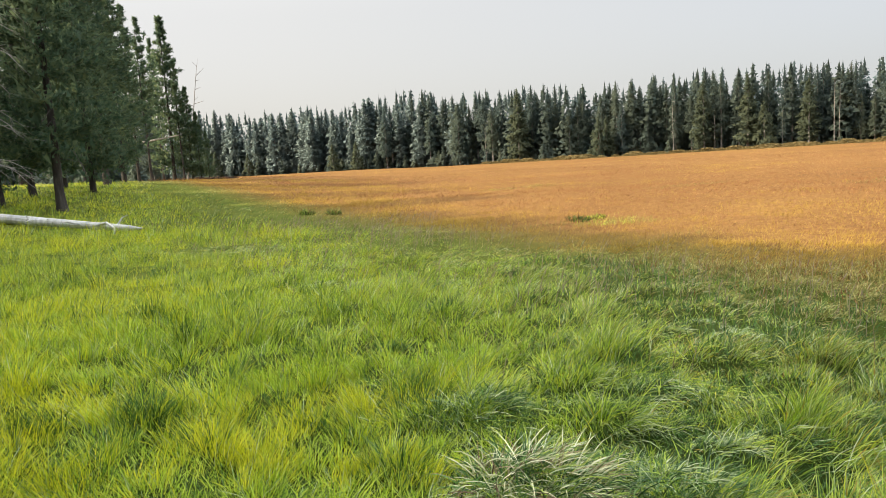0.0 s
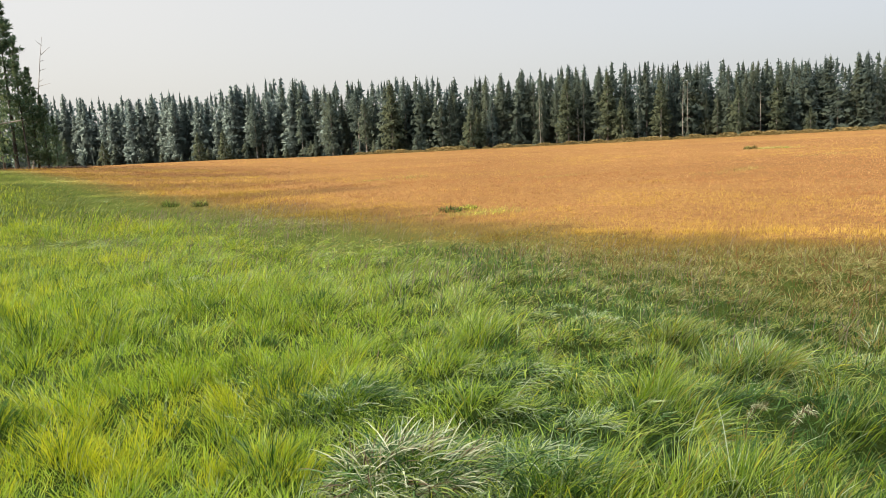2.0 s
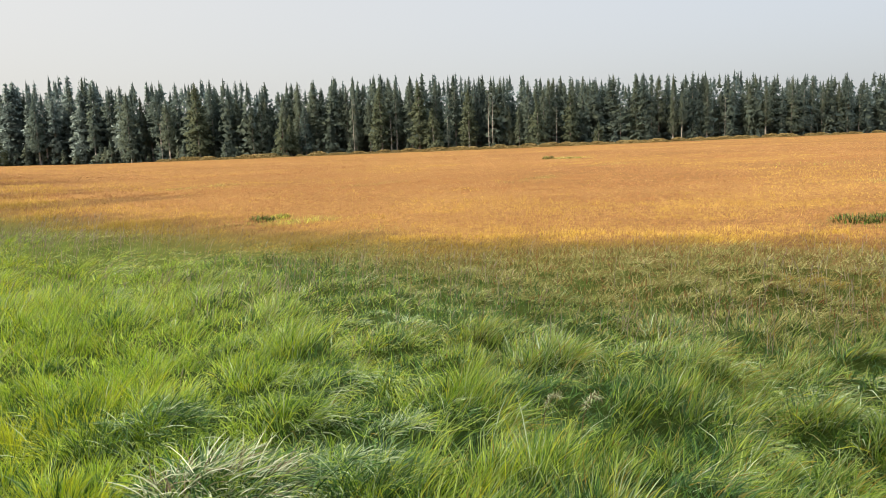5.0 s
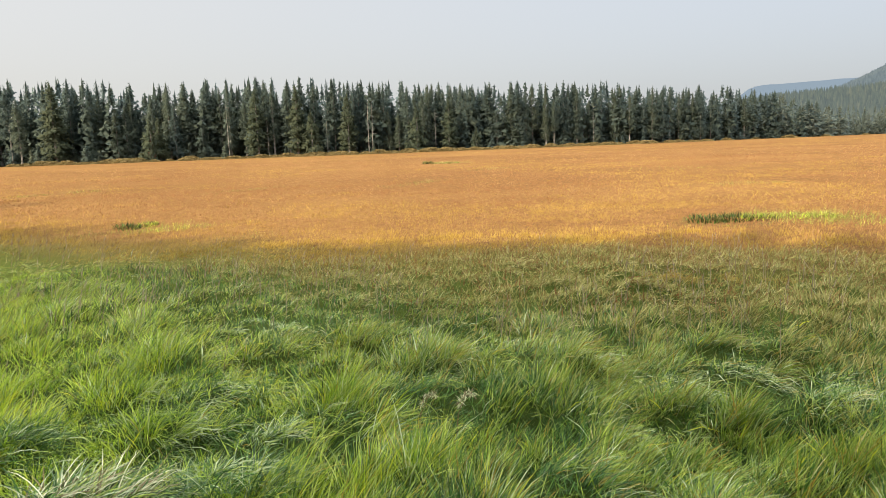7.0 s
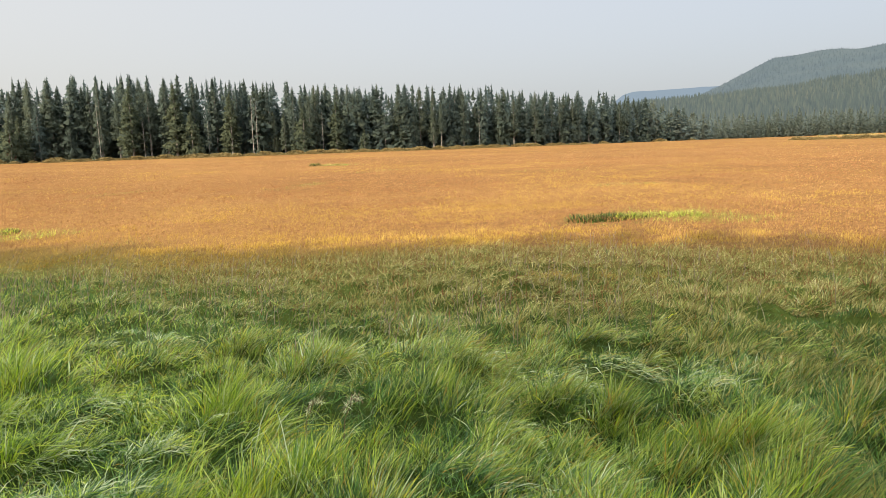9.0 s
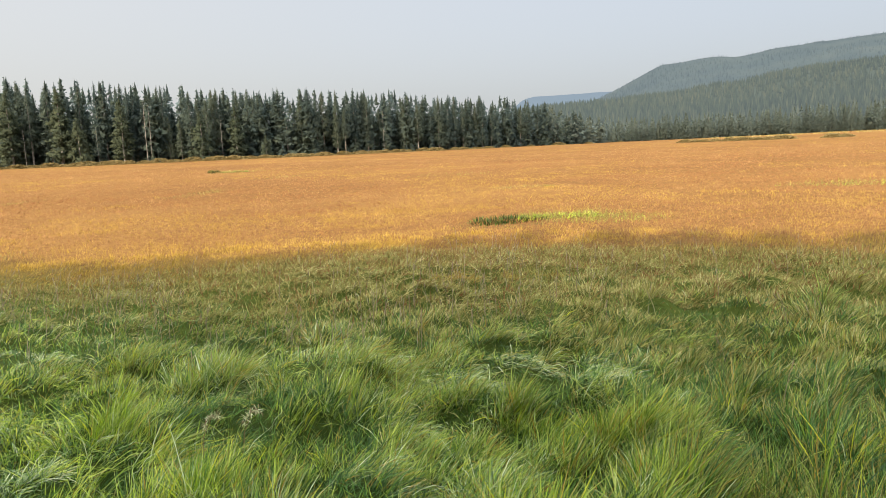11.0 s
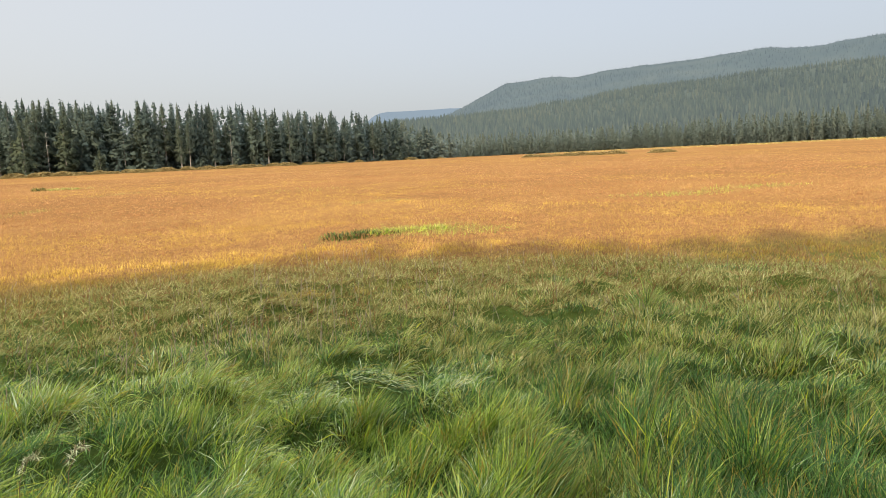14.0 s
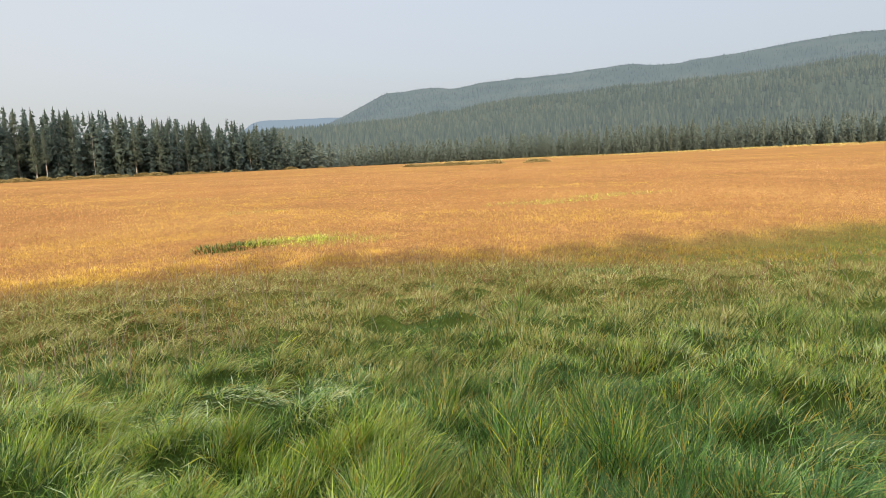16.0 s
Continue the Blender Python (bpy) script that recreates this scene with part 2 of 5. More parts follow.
def mounds(x, y, cell=0.46):
    """The sedge grows in low mounds: the way and distance from the nearest one's middle, the gap to the next one, and a number of its own."""
    i0, j0 = np.floor(x / cell), np.floor(y / cell)
    f1, f2 = np.full(np.shape(x), 9.0), np.full(np.shape(x), 9.0)
    ox, oy, own = np.zeros(np.shape(x)), np.zeros(np.shape(x)), np.zeros(np.shape(x))
    for a in (-1, 0, 1):
        for b in (-1, 0, 1):
            i, j = i0 + a, j0 + b
            h1 = np.sin(i * 127.1 + j * 311.7) * 43758.5453
            h2 = np.sin(i * 269.5 + j * 183.3) * 28001.8384
            h1, h2 = h1 - np.floor(h1), h2 - np.floor(h2)
            dx, dy = x - (i + 0.1 + 0.8 * h1) * cell, y - (j + 0.1 + 0.8 * h2) * cell
            f = np.hypot(dx, dy)
            near = f < f1
            f2 = np.where(near, f1, np.minimum(f2, f))
            ox, oy, own = np.where(near, dx, ox), np.where(near, dy, oy), np.where(near, (h1 + h2) % 1, own)
            f1 = np.where(near, f, f1)
    return ox, oy, f1, f2 - f1, own


def ground_z(x, y):
    x, y = np.asarray(x, float), np.asarray(y, float)
    d = np.hypot(x, y)
    az = np.degrees(np.arctan2(x, y))
    z = 1.5 * step(-2, -27, x) * step(-25, 15, y) * (1 - 0.75 * step(25, 135, d))
    z = z + (step(68, 84, az) * 0.9 + step(84, 104, az) * 1.1) * step(120, 340, d)
    z = z + 0.10 * (value_noise(x, y, 2.3, 1) - 0.5) * step(70, 20, d) + 0.05 * (value_noise(x, y, 0.8, 2) - 0.5) * step(25, 8, d)
    z = z + 0.28 * step(14, 45, d)
    z = z - 0.04 * np.maximum(blob(x, y, 3.2, 17.0, 0.6, 0.5), blob(x, y, 11.6, 7.8, 0.75, 0.45, -40))
    _, _, f1, _, own = mounds(x, y)
    lump = np.clip(1 - (f1 / 0.34) ** 2, 0, 1) * (0.4 + own)
    return z + lump * (0.06 + 0.06 * step(0, 1.5, x)) * step(0.7, 1.6, d) * step(20, 10, d) * step(1, -3, meadow_edge(x, y))


def build_ground():
    """One sheet from underfoot to the horizon."""
    rings = np.concatenate([np.linspace(0.0, 8, 90), np.linspace(8.15, 20, 80), np.geomspace(20.5, 4600, 60)])
    turn = np.radians(np.arange(0, 360, 1.5))
    r, a = np.meshgrid(rings, turn, indexing="ij")
    x, y = r * np.sin(a), r * np.cos(a)
    co = np.stack([x, y, ground_z(x, y)], -1).reshape(-1, 3)
    n = len(turn)
    i, j = np.meshgrid(np.arange(len(rings) - 1), np.arange(n), indexing="ij")
    f = np.stack([i * n + j, (i + 1) * n + j, (i + 1) * n + (j + 1) % n, i * n + (j + 1) % n], -1).reshape(-1, 4)[:, ::-1]
    m = solid_material("meadow_soil", [(0.012, 0.020, 0.005), (0.026, 0.042, 0.009), (0.05, 0.07, 0.014)], 14, 1.0, 0.8, gloss=0.02)
    nd, l = m.node_tree.nodes, m.node_tree.links
    bs = nd["Principled BSDF"]
    soil = bs.inputs["Base Color"].links[0].from_socket
    geo = nd.new("ShaderNodeNewGeometry")
    far = nd.new("ShaderNodeVectorMath")
    far.operation = "LENGTH"
    l.new(geo.outputs["Position"], far.inputs[0])
    out = nd.new("ShaderNodeMapRange")
    out.inputs[1].default_value, out.inputs[2].default_value = 4.0, 11.0
    l.new(far.outputs["Value"], out.inputs[0])
    tn = nd.new("ShaderNodeTexNoise")
    tn.inputs["Scale"].default_value, tn.inputs["Detail"].default_value = 1.3, 8
    l.new(geo.outputs["Position"], tn.inputs["Vector"])
    turf = ramp(nd, [(0.03, 0.045, 0.009), (0.085, 0.105, 0.020), (0.15, 0.17, 0.04)])
    l.new(tn.outputs[0], turf.inputs[0])
    tm = nd.new("ShaderNodeMix")
    tm.data_type = "RGBA"
    l.new(out.outputs[0], tm.inputs[0])
    l.new(soil, tm.inputs[6])
    l.new(turf.outputs[0], tm.inputs[7])
    soil = tm.outputs[2]

    def line(kx, ky, k):
        v = nd.new("ShaderNodeVectorMath")
        v.operation = "DOT_PRODUCT"
        v.inputs[1].default_value = (kx, ky, 0)
        l.new(geo.outputs["Position"], v.inputs[0])
        s = nd.new("ShaderNodeMath")
        s.operation = "ADD"
        s.inputs[1].default_value = k
        l.new(v.outputs["Value"], s.inputs[0])
        return s
    mn = nd.new("ShaderNodeMath")
    mn.operation = "MINIMUM"
    l.new(line(0.787, 0.617, -9.29).outputs[0], mn.inputs[0])
    l.new(line(0.863, 0.505, -8.29).outputs[0], mn.inputs[1])
    mr = nd.new("ShaderNodeMapRange")
    mr.inputs[1].default_value, mr.inputs[2].default_value = -1.6, 1.8
    l.new(mn.outputs[0], mr.inputs[0])
    nz = nd.new("ShaderNodeTexNoise")
    nz.inputs["Scale"].default_value, nz.inputs["Detail"].default_value, nz.inputs["Roughness"].default_value = 0.06, 9, 0.68
    l.new(geo.outputs["Position"], nz.inputs["Vector"])
    straw = ramp(nd, [(0.046, 0.023, 0.009), (0.115, 0.058, 0.023), (0.195, 0.110, 0.038), (0.32, 0.195, 0.08)])
    fine = nd.new("ShaderNodeTexNoise")
    fine.inputs["Scale"].default_value, fine.inputs["Detail"].default_value, fine.inputs["Roughness"].default_value = 8.0, 6, 0.75
    l.new(geo.outputs["Position"], fine.inputs["Vector"])
    blend = nd.new("ShaderNodeMix")
    blend.inputs[0].default_value = 0.7
    l.new(nz.outputs[0], blend.inputs[2])
    l.new(fine.outputs[0], blend.inputs[3])
    wide_range = nd.new("ShaderNodeMapRange")
    wide_range.inputs[1].default_value, wide_range.inputs[2].default_value = 0.3, 0.7
    l.new(blend.outputs[0], wide_range.inputs[0])
    l.new(wide_range.outputs[0], straw.inputs[0])
    mx = nd.new("ShaderNodeMix")
    mx.data_type = "RGBA"
    l.new(mr.outputs[0], mx.inputs[0])
    l.new(soil, mx.inputs[6])
    l.new(straw.outputs[0], mx.inputs[7])
    l.new(mx.outputs[2], bs.inputs["Base Color"])
    return tagged(new("ground", raw_mesh("ground", co, f, [m], smooth=True)), "dark meadow soil under sedge and orange meadow grass", "ground", kind="structure")


build_ground()


# ---------------------------------------------------------------- grass
rng = np.random.default_rng(7)
FIELD = (-41.0, 114.0)


def scatter(r0, r1, per_m2, a0=FIELD[0], a1=FIELD[1]):
    n = int(per_m2 * radians(a1 - a0) / 2 * (r1 * r1 - r0 * r0))
    r = np.sqrt(rng.uniform(r0 * r0, r1 * r1, n))
    a = np.radians(rng.uniform(a0, a1, n))
    return r * np.sin(a), r * np.cos(a)


def blades(x, y, z, length, width, heading, tilt, bend, segments, drop=0.02):
    """Curved tapering blades: they rise at tilt from upright towards heading and bend further over along their length."""
    n = len(x)
    s = np.linspace(0, 1, segments + 1)
    ang = tilt[:, None] + bend[:, None] * (s[None, :] ** 1.4)
    mid = (ang[:, 1:] + ang[:, :-1]) / 2
    ds = length[:, None] / segments
    out = np.concatenate([np.zeros((n, 1)), np.cumsum(np.sin(mid) * ds, 1)], 1)
    up = np.concatenate([np.zeros((n, 1)), np.cumsum(np.cos(mid) * ds, 1)], 1)
    hx, hy = np.sin(heading)[:, None], np.cos(heading)[:, None]
    cx, cy, cz = x[:, None] + hx * out, y[:, None] + hy * out, z[:, None] + np.maximum(up, -np.reshape(drop, (-1, 1)) + 0 * up)
    twist = rng.uniform(-0.9, 0.9, n)[:, None] + rng.uniform(-0.5, 0.5, n)[:, None] * s
    w = width[:, None] / 2 * np.clip(np.minimum(0.55 + 1.6 * s, 1.12 * (1 - s) ** 0.6 + 0.04), 0.03, 1)
    sx, sy = hy * np.cos(twist) + hx * np.sin(twist) * np.cos(ang), -hx * np.cos(twist) + hy * np.sin(twist) * np.cos(ang)
    sz = -np.sin(twist) * np.sin(ang)
    left = np.stack([cx - sx * w, cy - sy * w, cz - sz * w], -1)
    right = np.stack([cx + sx * w, cy + sy * w, cz + sz * w], -1)
    co = np.stack([left, right], 2).reshape(n, -1, 3)
    k = 2 * (segments + 1)
    quad = np.array([[2 * i, 2 * i + 1, 2 * i + 3, 2 * i + 2] for i in range(segments)])
    f = (np.arange(n)[:, None, None] * k + quad[None]).reshape(-1, 4)
    return co.reshape(-1, 3), f


SPECIES = [GREEN, LIME, PALE, DEEP, OLIVE, ORANGE, GOLD, RUSH, MEAD, FRESH, RUSSET]
# places beaten flat, gaps darkened for shade and yellow spots in the sedge: centre, half axes, turn
FLAT = ((-4.88, 14.3, 1.3, 0.7, 0), (0.22, 3.16, 0.44, 0.38, 20), (2.4, 5.75, 0.75, 0.36, -30), (2.94, 2.36, 0.35, 0.2, -50), (3.89, 2.4, 0.73, 0.4, -50), (1, 3.66, 0.37, 0.26, -30), (0.92, 4.4, 0.4, 0.22, -10), (-1.7, 9.5, 0.7, 0.3, 0))
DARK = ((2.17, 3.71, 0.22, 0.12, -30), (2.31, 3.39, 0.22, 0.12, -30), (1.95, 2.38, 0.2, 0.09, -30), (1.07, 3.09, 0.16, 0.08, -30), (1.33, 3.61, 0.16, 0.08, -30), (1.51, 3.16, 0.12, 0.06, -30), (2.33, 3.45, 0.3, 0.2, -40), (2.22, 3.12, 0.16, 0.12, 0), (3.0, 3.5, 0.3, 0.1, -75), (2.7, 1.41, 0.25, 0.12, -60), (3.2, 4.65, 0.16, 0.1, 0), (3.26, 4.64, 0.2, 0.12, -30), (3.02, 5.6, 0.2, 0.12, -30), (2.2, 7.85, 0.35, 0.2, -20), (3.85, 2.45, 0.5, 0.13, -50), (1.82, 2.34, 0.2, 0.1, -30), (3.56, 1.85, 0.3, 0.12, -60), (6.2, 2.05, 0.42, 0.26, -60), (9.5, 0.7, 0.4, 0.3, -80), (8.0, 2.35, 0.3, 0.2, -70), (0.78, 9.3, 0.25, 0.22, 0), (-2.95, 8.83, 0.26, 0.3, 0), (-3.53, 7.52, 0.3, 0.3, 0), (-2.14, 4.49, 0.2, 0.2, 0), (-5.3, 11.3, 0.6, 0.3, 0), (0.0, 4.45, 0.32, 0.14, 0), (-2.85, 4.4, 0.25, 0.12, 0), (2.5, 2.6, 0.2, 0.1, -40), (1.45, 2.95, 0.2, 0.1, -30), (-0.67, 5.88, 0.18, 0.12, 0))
# clumps that stand up, tall and fresh green
STANDS = ((1.23, 2.79, 0.22, 0.16, -40), (1.41, 2.64, 0.22, 0.16, -40), (1.98, 2.61, 0.34, 0.22, -40), (1.56, 3.68, 0.3, 0.2, -40), (2.53, 2.4, 0.3, 0.2, -40), (1.79, 3.72, 0.3, 0.18, -40), (2.42, 2.7, 0.3, 0.2, -40), (2.46, 3.09, 0.3, 0.2, -40), (3.05, 3.1, 0.4, 0.2, -40), (2.99, 2.01, 0.5, 0.25, -40), (3.31, 1.57, 0.3, 0.2, -40), (3.29, 0.75, 0.4, 0.3, -40), (3.56, -0.0, 0.4, 0.3, -40), (1.57, 2.68, 0.25, 0.15, -40), (2.19, 2.88, 0.25, 0.15, -40))
LUSH = ((5.2, 1.95, 0.5, 0.25, -65), (4.05, 4.2, 0.35, 0.25, -40), (6.8, 1.0, 0.6, 0.3, -75), (9.8, 0.5, 0.7, 0.4, -80), (6.5, -1.4, 0.5, 0.3, -80), (3.05, 0.7, 0.4, 0.2, -70))
# yellow growth; the far one at (-11.9, 19.4) paints a sunlit patch
YELLOW = ((-0.87, 4.6, 0.6, 0.3, 0), (-11.9, 19.4, 1.68, 0.84, 0), (-3.7, 11.8, 0.95, 0.42, 0), (-1.4, 4.1, 0.5, 0.3, 0), (-0.57, 3.57, 0.4, 0.25, 0), (-3.1, 4.9, 0.6, 0.4, 0), (-1.5, 3.75, 0.5, 0.2, 0))
# flecks of sun in the shaded grass, painted as golden blades
SUN_FLECKS = ((7.5, 0.05, 0.38, 0.2, -80), (10.0, -1.5, 0.5, 0.25, -80), (9.2, -1.9, 0.3, 0.2, -60), (6.9, 4.3, 0.4, 0.22, -50), (6.05, 4.7, 0.35, 0.2, -50))


# dull olive streaks in the orange meadow, among them shadowed dips put into colour
DIP = ((4.2, 12.9, 0.9, 0.3, 20), (2.2, 16.6, 0.6, 0.3, 0), (3.2, 32.0, 1.8, 0.6, 10), (1.0, 14.6, 0.5, 0.3, 0), (15, 24, 2.5, 0.6, 30), (9, 27, 2.2, 0.5, 20), (20, 13, 2.0, 0.5, -30), (24, 30, 3, 0.7, 20))


def spots(x, y, start, places):
    for p in places:
        start = np.maximum(start, blob(x, y, *p))
    return start


def sward(name, label, x, y, each, spread, seg, wide, tall=1.0):
    """Grass in tufts at these centres: kind, height, lean and colour follow the ground."""
    bare = blob(x, y, -1.85, 3.3, 0.32, 0.16, 10)
    keep = rng.random(len(x)) > 0.8 * bare
    keep &= rng.random(len(x)) < np.maximum.reduce([0.45 - 0.15 * step(1.0, -0.5, x) + (0.55 + 0.15 * step(1.0, -0.5, x)) * step(0.30, 0.52, value_noise(x, y, 0.22, 21)), step(-3, -0.5, meadow_edge(x, y)), 0.85 * step(4.5, 6, np.hypot(x, y)) * step(0, 2, x), spots(x, y, 0 * x, FLAT)])
    keep &= rng.random(len(x)) > 0.5 * spots(x, y, 0 * x, DARK) * step(0.8, 1.6, x)
    x, y = x[keep], y[keep]
    d = np.hypot(x, y)
    edge = meadow_edge(x, y) + 1.7 * (value_noise(x, y, 2.6, 11) - 0.5) + 0.9 * (value_noise(x, y, 0.7, 12) - 0.5)
    sedge = step(-0.3, -2.4, edge)
    flat = spots(x, y, (0.4 + 0.35 * step(0.4, 1.2, x) * step(5, 4, d)) * step(0.60, 0.82, value_noise(x, y, 0.42, 31)) * sedge * step(-4, 1, x + 0.15 * y), FLAT)
    ox, oy, f1, gap, own = mounds(x, y)
    knit = step(22, 11, d) * step(1.5, -2.5, edge)
    close = step(4.1, 3.3, d) * step(0.0, 0.8, x)
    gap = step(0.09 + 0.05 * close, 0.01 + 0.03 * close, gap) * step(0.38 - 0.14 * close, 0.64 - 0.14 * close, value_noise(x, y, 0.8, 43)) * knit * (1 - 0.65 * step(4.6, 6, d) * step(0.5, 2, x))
    lie = step(-0.3, 1.2, x + 0.06 * y) * sedge * (0.15 + 0.85 * step(0.40, 0.62, value_noise(x, y, 0.6, 33))) * (1 - 0.7 * step(4.5, 7, d)) * (1 - 0.5 * step(40, 52, np.degrees(np.arctan2(x, y)))) * (1 - 0.6 * step(58, 76, np.degrees(np.arctan2(x, y))))
    upright = np.maximum(step(58, 76, np.degrees(np.arctan2(x, y))), 0.7 * step(36, 50, np.degrees(np.arctan2(x, y))) * step(0.35, 0.55, value_noise(x, y, 0.7, 44))) * step(7, 5, d)
    clump = spots(x, y, 0.8 * step(0.5, 0.62, value_noise(x, y, 0.5, 45)) * step(4.4, 3.4, d) * step(0.2, 0.8, x), STANDS)
    upright, lie, flat = np.maximum(upright, 0.9 * clump), lie * (1 - 0.85 * clump), flat * (1 - 0.7 * clump)
    gap = gap * (1 - 0.6 * upright)
    lush = spots(x, y, 0 * x, LUSH)
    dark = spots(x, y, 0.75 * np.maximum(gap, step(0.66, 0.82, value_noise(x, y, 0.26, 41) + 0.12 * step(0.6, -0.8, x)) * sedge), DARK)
    hollow = np.maximum(blob(x, y, 3.0, 17.1, 0.42, 0.5), blob(x, y, 11.5, 7.7, 0.95, 0.8, -40))
    green_spot = np.maximum.reduce([blob(x, y, 12.9, 6.9, 1.9, 0.8, -45), blob(x, y, 3.3, 32.3, 1.8, 0.9, 15), blob(x, y, 30.1, 42.7, 2.2, 1.2, -20), blob(x, y, 23.8, 3.4, 2.2, 0.9, -60), blob(x, y, 26.3, 1.2, 2.0, 0.9, -60), blob(x, y, 27.0, 21.0, 2.5, 1.0, -40) * 0.6, 0.35 * blob(x, y, 285, -60, 45, 90), blob(x, y, 3.6, 16.1, 0.9, 0.5), hollow])
    dip = np.maximum.reduce([blob(x, y, *p) for p in DIP])
    gold_spot = np.maximum.reduce([blob(x, y, 3.6, 15.2, 1.7, 1.1), 0.3 * step(32, 14, d), step(6.5, 2.0, edge) * (0.6 + 0.4 * step(4, 8, y)), step(0.48, 0.68, value_noise(x, y, 5.0, 51)) * 0.85])
    red_spot = np.maximum(step(0.5, 0.75, value_noise(x, y, 3.5, 52)) * step(60, 20, d), step(0.42, 0.66, value_noise(x, y, 8.0, 54)) * step(17, 26, d))
    tint = 0.75 * rng.random(len(x)) + 0.25 * value_noise(x, y, 0.5, 53)
    yellow = spots(x, y, step(0.58, 0.78, value_noise(x, y, 1.1, 61)) * step(3.5, -3.5, x) * 0.35, YELLOW)
    lone = rng.random(len(x))
    droop = step(-4.6, -1.2, edge)
    height = 0.055 + 0.185 * value_noise(x, y, 0.22, 21) + 0.07 * value_noise(x, y, 1.1, 22)
    height = height * sedge + (1 - sedge) * (0.09 + 0.10 * value_noise(x, y, 0.35, 23))
    height = height * rng.uniform(0.75, 1.25, len(x)) * (0.8 - 0.15 * close + (0.4 + 0.35 * close) * own) * (1 - (0.35 - 0.6 * step(-0.2, -1.5, x)) * dark) * (1 + 0.5 * lush) * (1 + 0.3 * clump) * (1 - 0.55 * hollow) * (1 + 0.8 * green_spot * (1 - hollow)) * (1 + 0.2 * dip) * (1 + droop * (lone - 0.5))
    height = height * (1 - 0.4 * step(20, 45, d)) * (1 - 0.4 * step(4.2, 6.5, d) * step(0.5, 2.5, x)) * tall
    comb = radians(122) + 1.6 * (value_noise(x, y, 1.9, 71) - 0.5) + 2.6 * (value_noise(x, y, 0.6, 72) - 0.5)
    # one row a blade from here on
    t = np.repeat(np.arange(len(x)), rng.poisson(each * (1 - 0.55 * gap * close)))
    n = len(t)
    wander = rng.normal(0, 1, (n, 2)) * (spread * (1 + 0.8 * (1 - sedge[t])))[:, None]
    off = np.hypot(*wander.T)
    px, py = x[t] + wander[:, 0], y[t] + wander[:, 1]
    outward = np.arctan2(wander[:, 0], wander[:, 1])
    sunny = step(-0.5, 1.5, edge)
    pull = 0.5 + 0.7 * flat[t] + 1.0 * droop[t] - 1.2 * sunny[t]
    low = lie[t] * (rng.random(n) < 0.58) * rng.uniform(0.4, 1.1, n)
    pull = pull + 0.9 * low
    rim = 2.2 * knit[t] * (1 - 0.6 * upright[t])
    hx = 0.6 * np.sin(outward) + rim * ox[t] + pull * np.sin(comb[t]) + rng.normal(0, 0.35, n)
    hy = 0.6 * np.cos(outward) + rim * oy[t] + pull * np.cos(comb[t]) + rng.normal(0, 0.35, n)
    heading = np.arctan2(hx, hy)
    tilt = np.abs(rng.normal(0.10, 0.12, n)) + 0.20 * np.minimum(off / spread, 2) * sedge[t] + (0.30 + 0.35 * step(-0.8, 0.8, px)) * f1[t] * knit[t] * (1 - 0.6 * upright[t]) + 0.5 * flat[t] + 0.42 * low + droop[t] * rng.uniform(0.05, 0.75, n) * (1 - 0.75 * sunny[t])
    bend = rng.uniform(0.1, 0.8, n) + 0.75 * flat[t] + 0.9 * low + droop[t] * rng.uniform(0.5, 1.6, n) * (1 - 0.75 * sunny[t])
    length = height[t] * rng.uniform(0.45, 1.15, n) * (1 - 0.1 * flat[t]) * (1 + 0.5 * low)
    mood = 0.55 * lone[t] + 0.45 * rng.random(n)
    kind = np.where(mood < 0.13 + 0.75 * yellow[t] + 0.22 * step(3.5, -4, px), 1, 0)
    kind = np.where((kind == 0) & (rng.random(n) < 0.85 * step(3.0, -0.6, px - 0.1 * py) * (1 - 0.6 * step(3.8, 2.8, d[t]) * step(0.3, 1.2, px)) * (1 - 0.4 * step(5, 10, d[t]))), 9, kind)
    kind = np.where((kind == 0) & (rng.random(n) < 0.15 * step(2, 4.5, px) * step(5, 2, py)), 8, kind)
    kind = np.where(rng.random(n) < 0.10 + 0.13 * step(-1, 1, px) * step(7, 4, py) * step(60, 40, np.degrees(np.arctan2(px, py))) + 0.24 * flat[t] + 0.3 * spots(px, py, 0 * px, FLAT), 2, kind)
    # shade in the gaps goes into colour here, beside truly dark tufts
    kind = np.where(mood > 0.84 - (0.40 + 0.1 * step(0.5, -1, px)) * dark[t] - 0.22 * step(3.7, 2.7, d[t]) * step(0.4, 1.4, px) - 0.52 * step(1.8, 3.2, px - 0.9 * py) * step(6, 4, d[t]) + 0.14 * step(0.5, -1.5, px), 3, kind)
    kind = np.where(((kind == 0) | (kind == 1) | (kind == 9)) & (rng.random(n) < 0.93 * step(14, 24, d[t]) * step(-6, -2, edge[t])), 8, kind)
    kind = np.where((rng.random(n) < 0.16 * step(0.5, 3, px) + 0.42 * step(4.0, 8, d[t]) * step(-3, 2, px)) & (kind != 2), 4, kind)
    w = rng.random(n)
    # olive and russet also darken the shaded strip of orange meadow
    kind = np.where(w < step(-3.3, -0.8, edge[t] + 2.2 * step(1, 5, px) + 1.5 * step(3, 7, px) + 2.0 * step(5, 9, px) - 1.2 * lone[t] + 0.3 + 1.6 * step(5.2, 6.8, d[t]) * step(2.0, 6.0, px)) * 0.88, 4, kind)
    east = step(28, 44, np.degrees(np.arctan2(px, py))) * step(4.5, 6.5, d[t])
